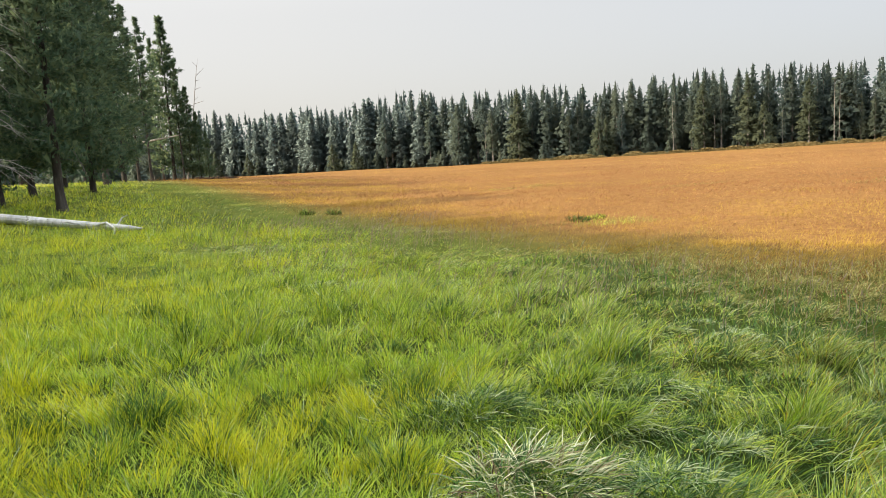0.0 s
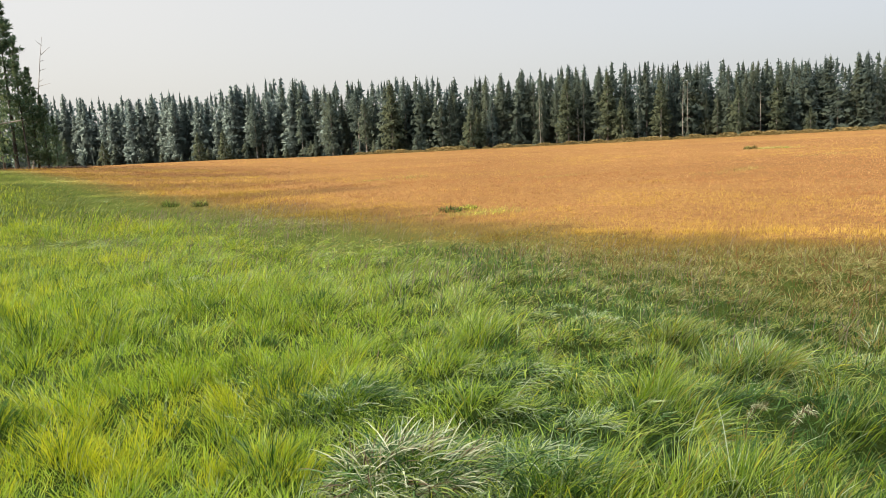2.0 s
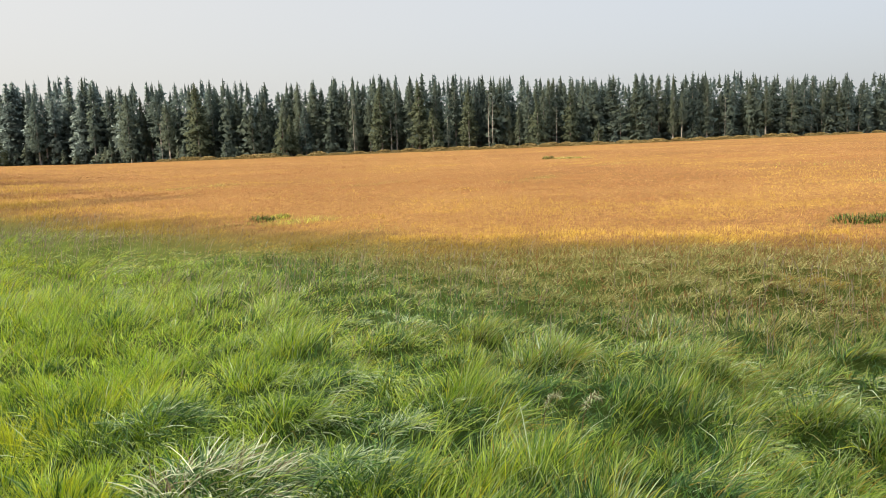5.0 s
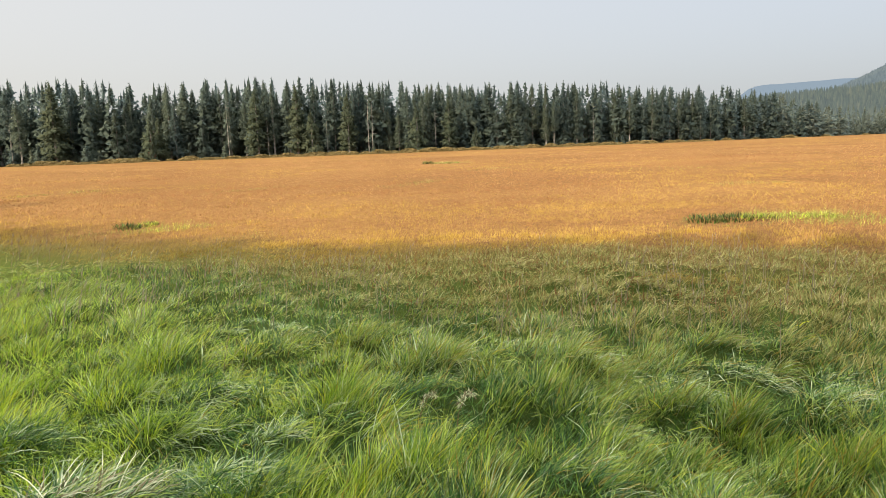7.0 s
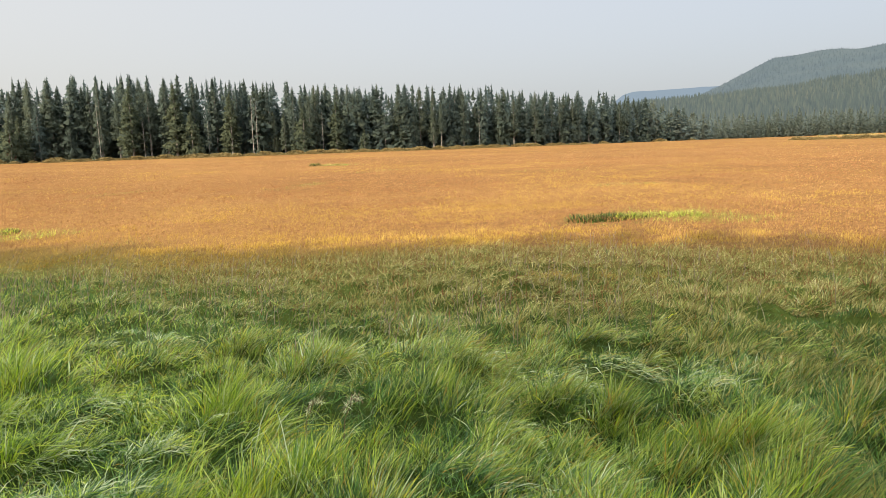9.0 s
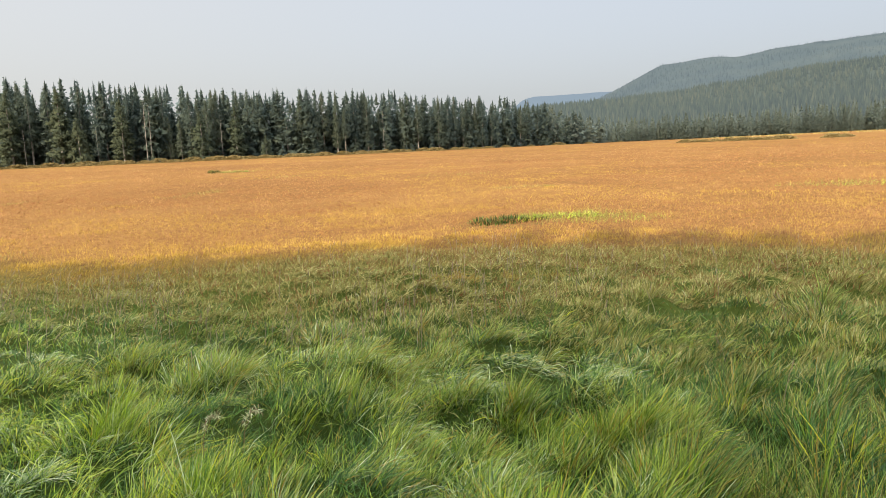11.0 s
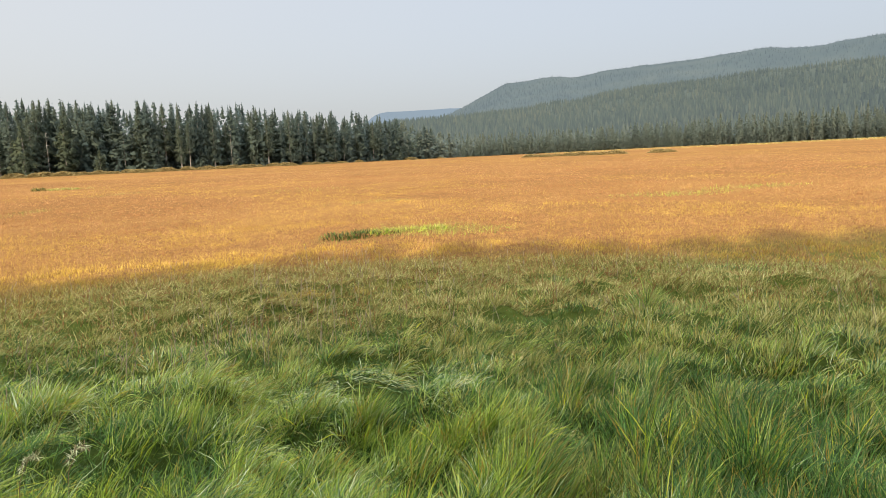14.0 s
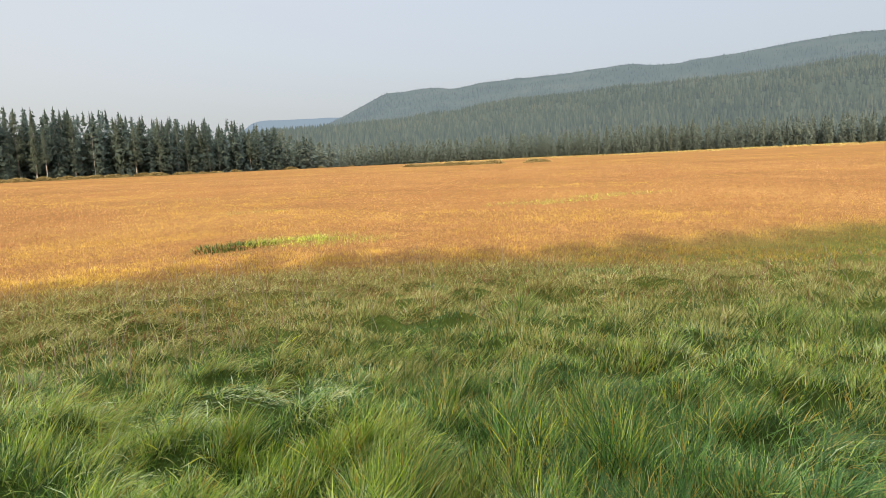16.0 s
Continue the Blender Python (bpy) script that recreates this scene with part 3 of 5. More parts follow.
    kind = np.where(w < 0.5 * step(0, 5, px) * step(-4.5, -1.2, edge[t] + 1.3 * step(3, 7, px) + 0.8 * step(5, 9, px)), np.where(tint[t] > 0.91 - 0.2 * east, 10, np.where(tint[t] < 0.55 - 0.45 * east, 8, 4)), kind)
    kind = np.where(w < np.maximum(step(-1.0, 0.9, edge[t]), 0.06 * step(-3.5, -1, edge[t])), np.where(tint[t] < 0.15 + 0.65 * gold_spot[t], 6, np.where(tint[t] > 0.9 - 0.6 * red_spot[t] * (1 - gold_spot[t]) * step(3, 9, edge[t]), 10, 5)), kind)
    kind = np.where(rng.random(n) < 0.93 * green_spot[t], np.where(rng.random(n) < 0.24, 9, 8), kind)
    # olive and dark kinds draw real streaks and the dips' shadow alike
    kind = np.where(rng.random(n) < 0.8 * dip[t], rng.choice((4, 4, 8, 8, 7), n), kind)
    reed = np.maximum.reduce([blob(px, py, 13.1, 6.7, 1.5, 0.6, -45), blob(px, py, 30.6, 42.2, 1.6, 0.9, -20), blob(px, py, 23.8, 3.4, 2.0, 0.8, -60), blob(px, py, 26.3, 1.2, 1.8, 0.8, -60), 0.5 * blob(px, py, 3.0, 16.4, 2.2, 0.8)])
    kind = np.where(rng.random(n) < 0.75 * reed, np.where(rng.random(n) < 0.22, 9, 8), kind)
    # dark blades paint the shade inside the two meadow hollows
    kind = np.where(rng.random(n) < 0.97 * hollow[t], np.where(rng.random(n) < 0.3, 8, 7), kind)
    kind = np.where((rng.random(n) < 0.55 * clump[t]) & ((kind == 2) | (kind == 4) | ((kind == 3) & (px + 0.4 * py < 2.7))), np.where(px + 0.4 * py > 2.7, 0, 9), kind)
    kind = np.where(rng.random(n) < 0.8 * lush[t], rng.choice((0, 3, 8, 8), n), kind)
    # the listed gaps are darkened for their shade
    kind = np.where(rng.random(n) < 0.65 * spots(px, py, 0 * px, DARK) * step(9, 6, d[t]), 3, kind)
    # sun flecks by colour: golden blades inside the shade
    kind = np.where(rng.random(n) < 0.7 * spots(px, py, 0 * px, SUN_FLECKS), 6, kind)
    kind = np.where((rng.random(n) < 0.06 * step(0.5, 2, px)) & (d[t] < 6), 6, kind)
    kind = np.where((d[t] > 200) & (rng.random(n) < 0.7), 4, kind)
    width = wide * rng.uniform(0.6, 1.35, n)
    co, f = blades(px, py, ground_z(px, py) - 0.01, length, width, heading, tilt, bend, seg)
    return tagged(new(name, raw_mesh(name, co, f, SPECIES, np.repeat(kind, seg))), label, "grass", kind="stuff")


sward("sedge_grass", "tall green and bleached sedge, swirled and beaten down in places", *scatter(1.7, 3.4, 170), 35, 0.034, 3, 0.0047)
sward("sedge_grass", "green sedge with yellow tufts and hollows darkened for shade", *scatter(3.4, 5.6, 140), 27, 0.036, 2, 0.0054)
sward("sedge_grass", "green sedge giving way to meadow grass, toned olive and russet for shade", *scatter(5.6, 9, 112), 20, 0.042, 2, 0.0064)
sward("meadow_grass", "orange meadow grass with green and golden patches", *scatter(9, 12.5, 62), 15, 0.05, 2, 0.0068)
sward("sedge_grass", "close green sedge between the fallen log and the meadow", *scatter(6.5, 19, 34, -41, 3), 13, 0.075, 1, 0.011, 1.15)
sward("meadow_grass", "orange meadow grass with a hollow darkened for shade and greener strips", *scatter(12.5, 19, 44), 10, 0.07, 1, 0.0085, 1.0)
sward("meadow_grass", "sunlit orange meadow grass with pale stalks", *scatter(19, 30, 20), 7, 0.09, 1, 0.0155, 0.95)
sward("meadow_grass", "sunlit orange meadow grass reaching towards the woods", *scatter(30, 52, 7), 7, 0.15, 1, 0.025, 1.0)
sward("sedge_grass", "bright green sedge running up to the near woods", *scatter(16, 62, 5.0, -41, -4), 12, 0.14, 1, 0.026, 1.5)
sward("meadow_grass", "orange meadow grass far out by the woods", *scatter(52, 150, 0.7), 5, 0.4, 1, 0.06, 1.2)
sward("meadow_grass", "pale straw-coloured grass along the foot of the hill", *scatter(235, 325, 0.05, 72, 114), 14, 2.0, 1, 0.30, 3.6)
sward("sedge_grass", "green sedge round the standing place", *scatter(1.5, 6, 100, 112, 321), 14, 0.05, 1, 0.008)
sward("sedge_grass", "green sedge running back to the pines", *scatter(6, 10, 45, 112, 321), 9, 0.06, 1, 0.013)
sward("sedge_grass", "green sedge underfoot", *scatter(0.25, 1.75, 100, -180, 180), 22, 0.05, 2, 0.0055, 0.8)


def thatch(name, label, x, y, wide):
    """Short dense growth that hides the soil between the tufts."""
    pit = spots(x, y, 0 * x, DARK)
    keep = rng.random(len(x)) > 0.7 * pit
    x, y, pit = x[keep], y[keep], pit[keep]
    n = len(x)
    e = meadow_edge(x, y)
    e = e + 3.5 * step(5.0, 7, np.hypot(x, y)) * step(2.0, 6.0, x)
    # dark blades paint the shade low between tufts and in the pits
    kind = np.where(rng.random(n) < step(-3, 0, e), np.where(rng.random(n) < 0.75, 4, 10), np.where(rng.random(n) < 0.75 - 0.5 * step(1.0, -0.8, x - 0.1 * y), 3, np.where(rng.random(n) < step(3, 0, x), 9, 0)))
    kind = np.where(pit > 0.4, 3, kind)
    co, f = blades(x, y, ground_z(x, y) - 0.01, rng.uniform(0.06, 0.16, n), wide * rng.uniform(0.7, 1.4, n), rng.uniform(0, 6.28, n), rng.uniform(0.1, 0.9, n), rng.uniform(0.2, 0.9, n), 1)
    tagged(new(name, raw_mesh(name, co, f, SPECIES, kind)), label, "grass", kind="stuff")


thatch("short_grass", "short growth between the sedge tufts, darkened for the shade there", *scatter(1.7, 4.8, 2000), 0.009)
thatch("short_grass", "short olive growth under the meadow grass", *scatter(4.8, 10.5, 760), 0.014)
thatch("short_grass", "short green growth round the standing place", *scatter(0.2, 9, 90, 114, 319), 0.03)
thatch("short_grass", "short green growth underfoot", *scatter(0.2, 1.7, 500), 0.012)


def plumes():
    """Purple-brown seed heads that nod over the edge between sedge and meadow."""
    x, y = scatter(3.6, 21, 22)
    e = meadow_edge(x, y)
    bare = blob(x, y, -1.85, 3.3, 0.32, 0.16, 10)
    keep = rng.random(len(x)) > 0.8 * bare
    keep &= rng.random(len(x)) < step(-6.5, -4, e) * step(0.3, -1.2, e) * (0.15 + 0.85 * step(0.45, 0.75, value_noise(x, y, 1.8, 81)))
    keep |= rng.random(len(x)) < np.maximum(blob(x, y, -1.5, 19, 0.9, 0.7), blob(x, y, -4.4, 17, 0.9, 0.8))
    x, y = x[keep], y[keep]
    n = len(x)
    head = rng.normal(0.9, 0.5, n)
    length = rng.uniform(0.20, 0.32, n)
    co, f = blades(x, y, ground_z(x, y), length, np.full(n, 0.003) + 0.0003 * np.hypot(x, y), head, rng.uniform(0.02, 0.3, n), rng.uniform(0.2, 0.8, n), 4)
    co = co.reshape(n, 10, 3)
    c = (co[:, 8] + co[:, 9]) / 2
    back = (co[:, 4] + co[:, 5]) / 2
    ax = (c - back) / np.linalg.norm(c - back, axis=1)[:, None]
    all_co, all_f, k = [co.reshape(-1, 3)], [f], n * 10
    for t in (0.0, 2.1, 4.2):
        side = np.cross(ax, np.stack([np.cos(t + head), np.sin(t + head), 0 * head], -1))
        w = 0.0024 + 0.0003 * np.hypot(x, y)[:, None]
        q = np.stack([c - ax * 0.06, c - ax * 0.02 + side * w, c + ax * 0.03, c - ax * 0.02 - side * w], 1)
        all_co.append(q.reshape(-1, 3))
        all_f.append(k + np.arange(4 * n).reshape(n, 4))
        k += 4 * n
    tagged(new("seed_heads", raw_mesh("seed_heads", np.concatenate(all_co), np.concatenate(all_f), [PLUME])), "purple-brown nodding seed heads on thin stems over the sedge", "grass", kind="stuff")


plumes()


def ripe_heads(name, label, x, y, length, wide):
    """Small nodding seed heads on top of the meadow grass, pale and dark, that make its grain."""
    e = meadow_edge(x, y) + 1.3 * (value_noise(x, y, 2.6, 11) - 0.5)
    hole = np.maximum(blob(x, y, 3.0, 17.1, 0.42, 0.5), blob(x, y, 11.5, 7.7, 0.95, 0.8, -40))
    hole = np.maximum.reduce([hole, 0.95 * spots(x, y, 0 * x, DIP), 0.8 * step(6.5, 2.0, e) * step(4, 8, y) * step(-1, 0.5, e), 0.6 * step(0.48, 0.68, value_noise(x, y, 5.0, 51)) * step(0, 2, e)])
    keep = (rng.random(len(x)) < np.maximum(step(-1.2, 0.6, e), (0.4 + 0.5 * step(4, 1, y)) * step(-4.5 - 1.5 * step(4, 1, y), -1.5 - 2 * step(4, 1, y), e) * step(2, 5, x))) & (rng.random(len(x)) > hole)
    x, y = x[keep], y[keep]
    n = len(x)
    lump = value_noise(x, y, 0.35, 23)
    z = ground_z(x, y) + (0.06 + 0.10 * lump) * rng.uniform(0.8, 1.5, n)
    head, tilt = radians(120) + rng.normal(0, 1.0, n), rng.uniform(0.2, 1.5, n)
    ax = np.stack([np.sin(head) * np.sin(tilt), np.cos(head) * np.sin(tilt), np.cos(tilt)], -1)
    side = np.cross(ax, rng.normal(0, 1, (n, 3)))
    side /= np.linalg.norm(side, axis=1)[:, None]
    c = np.stack([x, y, z], -1)
    ln, w = (length * rng.uniform(0.6, 1.4, n))[:, None], (wide * rng.uniform(0.7, 1.3, n))[:, None]
    q = np.stack([c - ax * ln * 0.5, c + side * w, c + ax * ln * 0.5, c - side * w], 1)
    tagged(new(name, raw_mesh(name, q.reshape(-1, 3), np.arange(4 * n).reshape(n, 4), [SEED])), label, "grass", kind="stuff")


ripe_heads("seed_heads", "brown seed heads over the shaded meadow edge", *scatter(6, 12.5, 120), 0.036, 0.0042)
ripe_heads("seed_heads", "pale and russet seed heads over the orange meadow", *scatter(12.5, 22, 125), 0.040, 0.0060)
ripe_heads("seed_heads", "pale and russet seed heads farther out in the meadow", *scatter(22, 38, 46), 0.052, 0.0095)
ripe_heads("seed_heads", "russet seed heads far out in the meadow", *scatter(38, 75, 9), 0.09, 0.018)


# ---------------------------------------------------------------- trees
def solid_normals(me, normals):
    """Turns every spray to face out of its crown and shades it so, as a mass of needles does."""
    me.polygons.foreach_set("use_smooth", np.ones(len(me.polygons), bool))
    me.normals_split_custom_set_from_vertices(normals.tolist())


def facing(q, nv):
    """Winds the triangles q (n, 3, 3) so that each looks along its shading normal."""
    flat = np.cross(q[:, 1] - q[:, 0], q[:, 2] - q[:, 0])
    turn = np.einsum("ij,ij->i", flat, nv) < 0
    q[turn] = q[turn][:, ::-1]
    return q


def boughs(h, r0, first, count, size, droop, seed, waist=0.5, slim=0.34):
    """The foliage of a far conifer: ragged sprays along whorls of separate boughs, a cone that narrows to a spire."""
    g = np.random.default_rng(seed)
    t = 1 - (1 - g.random(count)) ** 0.66
    gap = 0.55
    whorl = np.floor((h - first) * t / gap).astype(int)
    arms, rows = 6, int(h / gap) + 2
    aim, reach, lift = g.uniform(0, 6.28, (rows, arms)), g.uniform(0.66, 1.14, (rows, arms)), g.normal(0, 0.16, (rows, arms))
    k = g.integers(0, arms, count)
    tw = np.clip((whorl + 0.5) * gap / (h - first), 0, 0.985)
    tw = tw + (t - tw) * step(0.55, 0.8, t)
    wide = r0 * np.clip((1 - tw) / waist, 0.02, 1) ** 0.66 * (0.72 + 0.28 * step(0, 0.12, tw))
    u = g.uniform(0.25, 1, count) ** 0.55
    ang = aim[whorl, k] + g.normal(0, 0.22, count)
    r = wide * reach[whorl, k] * u
    c = np.stack([np.sin(ang) * r, np.cos(ang) * r, first + tw * (h - first) + lift[whorl, k] + r * (0.12 - droop * u) + g.normal(0, 0.14, count)], -1)
    s = (size * g.uniform(0.55, 1.25, count) * (0.45 + 0.55 * np.clip((1 - t) / 0.5, 0, 1)))[:, None]
    out = np.stack([np.sin(ang), np.cos(ang), -droop + 0.4 * t ** 2], -1) + g.normal(0, 0.4, (count, 3))
    out /= np.linalg.norm(out, axis=1)[:, None]
    side = np.cross(out, g.normal(0, 1, (count, 3)))
    side /= np.linalg.norm(side, axis=1)[:, None]
    q = np.stack([c - out * s * 0.5 + side * s * slim, c + out * s * 0.6, c - out * s * 0.45 - side * s * slim], 1)
    nv = np.stack([np.sin(ang) * 0.85, np.cos(ang) * 0.85, 0.42 + 0 * ang], -1) + g.normal(0, 0.16, (count, 3))
    # the leader
    m = 60
    lz = g.uniform(0.80, 1.0, m) * h
    lr = 0.55 * r0 * ((1 - lz / h) / waist) ** 0.75 + 0.04
    la = g.uniform(0, 6.28, m)
    top = np.stack([np.stack([0 * lz, 0 * lz, lz + 0.3], -1), np.stack([np.sin(la) * lr, np.cos(la) * lr, lz - 0.25], -1), np.stack([np.sin(la + 1.9) * lr, np.cos(la + 1.9) * lr, lz - 0.3], -1)], 1)
    q = np.concatenate([q, top])
    nv = np.concatenate([nv, np.stack([np.sin(la + 0.95), np.cos(la + 0.95), 0.3 + 0 * la], -1)])
    nv /= np.linalg.norm(nv, axis=1)[:, None]
    return facing(q, nv).reshape(-1, 3), np.repeat(nv, 3, 0)


def heart(h, r0, first, seed, count=240, size=0.24):
    """The close inside of a crown: larger sprays round the stem."""
    g = np.random.default_rng(seed + 50)
    t = g.random(count) ** 0.9 * 0.9
    a = g.uniform(0, 6.28, count)
    r = r0 * 0.52 * np.clip((0.97 - t) / 0.5, 0.02, 1) * np.sqrt(g.random(count))
    c = np.stack([np.sin(a) * r, np.cos(a) * r, first + (h - first) * t], -1)
    u, v = g.normal(0, 1, (2, count, 3)) * (0.7, 0.7, 1.2)
    s = (size * r0 * np.clip((1 - t) / 0.5, 0.12, 1))[:, None]
    q = np.stack([c + u * s * 0.8, c - u * s * 0.4 + v * s * 0.6, c - u * s * 0.4 - v * s * 0.6], 1)
    nv = np.stack([np.sin(a) * 0.9, np.cos(a) * 0.9, 0.3 + 0 * a], -1)
    nv /= np.linalg.norm(nv, axis=1)[:, None]
    return facing(q, nv).reshape(-1, 3), np.repeat(nv, 3, 0)


def pine_sprigs(h, r0, first, limbs, sprigs, seed, waist):
    """A pine seen near by: bare limbs that carry bottle-brush sprigs of needles towards their ends. Gives the limbs and the needles."""
    g = np.random.default_rng(seed)
    t = np.sort(g.random(limbs) ** 0.9)
    a = g.uniform(0, 6.28, limbs)
    length = r0 * np.clip((1 - t) / waist, 0.08, 1) ** 0.8 * g.uniform(0.5, 1.12, limbs) * (0.75 + 0.25 * step(0, 0.15, t))
    z0 = first + (h * 0.985 - first) * t
    dip = g.uniform(-0.05, 0.42, limbs) * (1 - 0.9 * t)

    def at(i, u):
        r = length[i] * u
        return np.stack([np.sin(a[i] + 0.12 * u) * r, np.cos(a[i] + 0.12 * u) * r, z0[i] + length[i] * (0.10 * u - dip[i] * u + 0.28 * u ** 3)], -1)

    wood = [np.stack([at(np.arange(limbs), np.full(limbs, u)) for u in (0.0, 0.5, 1.0)], 1)][0]
    i = np.repeat(np.arange(limbs), sprigs)
    u = g.uniform(0.22, 1.0, len(i)) ** 0.75
    fan = g.normal(0, 1, len(i)) * 0.30 * length[i] * (1.1 - 0.6 * u)
    c = at(i, u)
    out = np.stack([np.sin(a[i]), np.cos(a[i]), 0 * u], -1)
    across = np.stack([np.cos(a[i]), -np.sin(a[i]), 0 * u], -1)
    c = c + across * fan[:, None] + np.stack([0 * u, 0 * u, g.normal(0, 0.10, len(i)) - 0.12 * np.abs(fan)], -1)
    aim = out * 0.7 + across * np.sign(fan)[:, None] * 0.6 + (0, 0, 0.35)
    n = 8
    j = np.repeat(np.arange(len(i)), n)
    way = aim[j] + g.normal(0, 0.65, (len(j), 3))
    way /= np.linalg.norm(way, axis=1)[:, None]
    side = np.cross(way, g.normal(0, 1, (len(j), 3)))
    side /= np.linalg.norm(side, axis=1)[:, None]
    big = g.uniform(0.16, 0.34, len(j))[:, None]
    root = c[j] - aim[j] * g.uniform(0.0, 0.22, len(j))[:, None]
    q = np.stack([root + side * 0.042, root + way * big, root - side * 0.042], 1)
    nv = out[j] * 0.7 + way * 0.5 + (0, 0, 0.35)
    nv /= np.linalg.norm(nv, axis=1)[:, None]
    return wood, facing(q, nv).reshape(-1, 3), np.repeat(nv, 3, 0)


def tapered(bm, a, b, ra, rb, sides=7):
    """A tapering limb from a to b."""
    a, b = Vector(a), Vector(b)
    q = (b - a).to_track_quat("Z", "Y").to_matrix()
    lo = [bm.verts.new(a + q @ Vector((math.cos(i * 2 * math.pi / sides) * ra, math.sin(i * 2 * math.pi / sides) * ra, 0))) for i in range(sides)]
    hi = [bm.verts.new(b + q @ Vector((math.cos(i * 2 * math.pi / sides) * rb, math.sin(i * 2 * math.pi / sides) * rb, 0))) for i in range(sides)]
    for i in range(sides):
        bm.faces.new((lo[i], lo[(i + 1) % sides], hi[(i + 1) % sides], hi[i]))
    bm.faces.new(hi)
    bm.faces.new(lo[::-1])


def stem(bm, pts, radii, sides=7):
    """One bent tapering trunk through these points."""
    rings = []
    for i, (p, r) in enumerate(zip(pts, radii)):
        rings.append([bm.verts.new((p[0] + math.cos(k * 2 * math.pi / sides) * r, p[1] + math.sin(k * 2 * math.pi / sides) * r, p[2])) for k in range(sides)])
    for lo, hi in zip(rings, rings[1:]):
        for k in range(sides):
            bm.faces.new((lo[k], lo[(k + 1) % sides], hi[(k + 1) % sides], hi[k]))
    bm.faces.new(rings[-1])
    bm.faces.new(rings[0][::-1])


def conifer(name, label, h, r0, first, count, size, droop, seed, needles, limbs=10, group="", crown=0.9, bole=None):
    """Trunk with dead lower limbs, and a crown of sprays, standing at the origin."""
    g = random.Random(seed)
    root = tagged(new(name), label, "tree", group)
    bm = bmesh.new()
    rt = bole or 0.011 * h + 0.03
    bend = [(0, 0)]
    for i in range(5):
        bend.append((bend[-1][0] + g.uniform(-0.06, 0.06), bend[-1][1] + g.uniform(-0.06, 0.06)))
    up = [0, 0.06, 0.25, 0.5, 0.75, 1]
    stem(bm, [(*bend[i], h * 0.98 * up[i] - (0.25 if i == 0 else 0)) for i in range(6)], [rt * (1 - 0.95 * u) * (1.35 if u == 0 else 1) for u in up], 5 if count < 3000 else 11)
    far_off = count < 3000
    if not far_off:
        wood, co, nv = pine_sprigs(h, r0, first, count // 112, 14, seed, crown)
        for w in wood:
            stem(bm, w.tolist(), [0.035 * (1 - 0.4 * w[0][2] / h), 0.02, 0.006], 4)
    part("trunk", bm, GREY_BARK if far_off else BARK, root)
    for i in range(0 if far_off else limbs):
        bm = bmesh.new()
        z = g.uniform(0.08, 0.4) * h
        a, length = g.uniform(0, 6.28), g.uniform(0.5, 1.0) * r0
        q = Vector((math.sin(a) * length * 0.6, math.cos(a) * length * 0.6, z - 0.1 * length))
        stem(bm, [(0, 0, z), (q.x, q.y, q.z), (math.sin(a + 0.15) * length, math.cos(a + 0.15) * length, z - 0.35 * length)], [0.035, 0.02, 0.006], 5)
        part("dead_limb", bm, BARK, root)
    # the needles, round the dense dark heart of the crown
    if far_off:
        co, nv = boughs(h, r0, first, count, size, droop, seed, crown, 0.52)
        hc, hn = heart(h, r0, first, seed, 900 if count > 2900 else 420 if count > 700 else 110, 0.17)
    else:
        hc, hn = heart(h, r0, first, seed, 1800, 0.05)
    me = raw_mesh("crown", np.concatenate([co, hc]), np.arange(len(co) + len(hc)).reshape(-1, 3), [needles])
    solid_normals(me, np.concatenate([nv, hn]))
    part_ob = new("crown", me)
    part_ob.parent = root
    return root


def snag(name, label, h, r, seed, limbs=8, lean=(0, 0), group=""):
    """A dead standing trunk with broken limbs."""
    g = random.Random(seed)
    root = tagged(new(name), label, "dead tree", group)
    bm = bmesh.new()
    pts = [(lean[0] * h * t + g.uniform(-0.05, 0.05), lean[1] * h * t + g.uniform(-0.05, 0.05), h * t - (0.2 if t == 0 else 0)) for t in (0, 0.3, 0.6, 0.85, 1)]
    stem(bm, pts, [r * (1 - i * 0.22) for i in range(5)])
    part("trunk", bm, SNAG_WOOD, root)
    for i in range(limbs):
        bm = bmesh.new()
        t = g.uniform(0.3, 0.95)
        a, length = g.uniform(0, 6.28), g.uniform(0.04, 0.11) * h
        base = Vector((lean[0] * h * t, lean[1] * h * t, h * t))
        tapered(bm, base, base + Vector((math.sin(a) * length, math.cos(a) * length, g.uniform(-0.1, 0.5) * length)), 0.02 + r * 0.2, 0.008, 4)
        part("branch", bm, SNAG_WOOD, root)
    return root


def stand(ob, x, y, s=1.0, turn=0.0, sx=1.0, lean=0.0):
    """Sets a thing on the ground there."""
    ob.matrix_basis = Matrix.Translation((x, y, float(ground_z(x, y)) - 0.03)) @ pose(0, 0, 0, lean, 0, turn) @ Matrix.Diagonal((s * sx, s * sx, s, 1))
    return ob


def plant(ob, x, y, s=1.0, turn=0.0, sx=1.0):
    c = copy_thing(ob, Matrix())
    return stand(c, x, y, s, turn, sx)


# the woods across the meadow: distance of their edge by compass side
WOOD_AZ = [-35, -19, -10, 0, 7, 20, 30, 44, 54, 62, 68, 75, 90, 110, 130]
WOOD_D = [300, 235, 198, 178, 164, 158, 157, 172, 202, 246, 310, 340, 345, 330, 330]


def wood_edge(az):
    return float(np.interp(az, WOOD_AZ, WOOD_D))


WOODS = "conifers along the far side of the meadow"
models = []
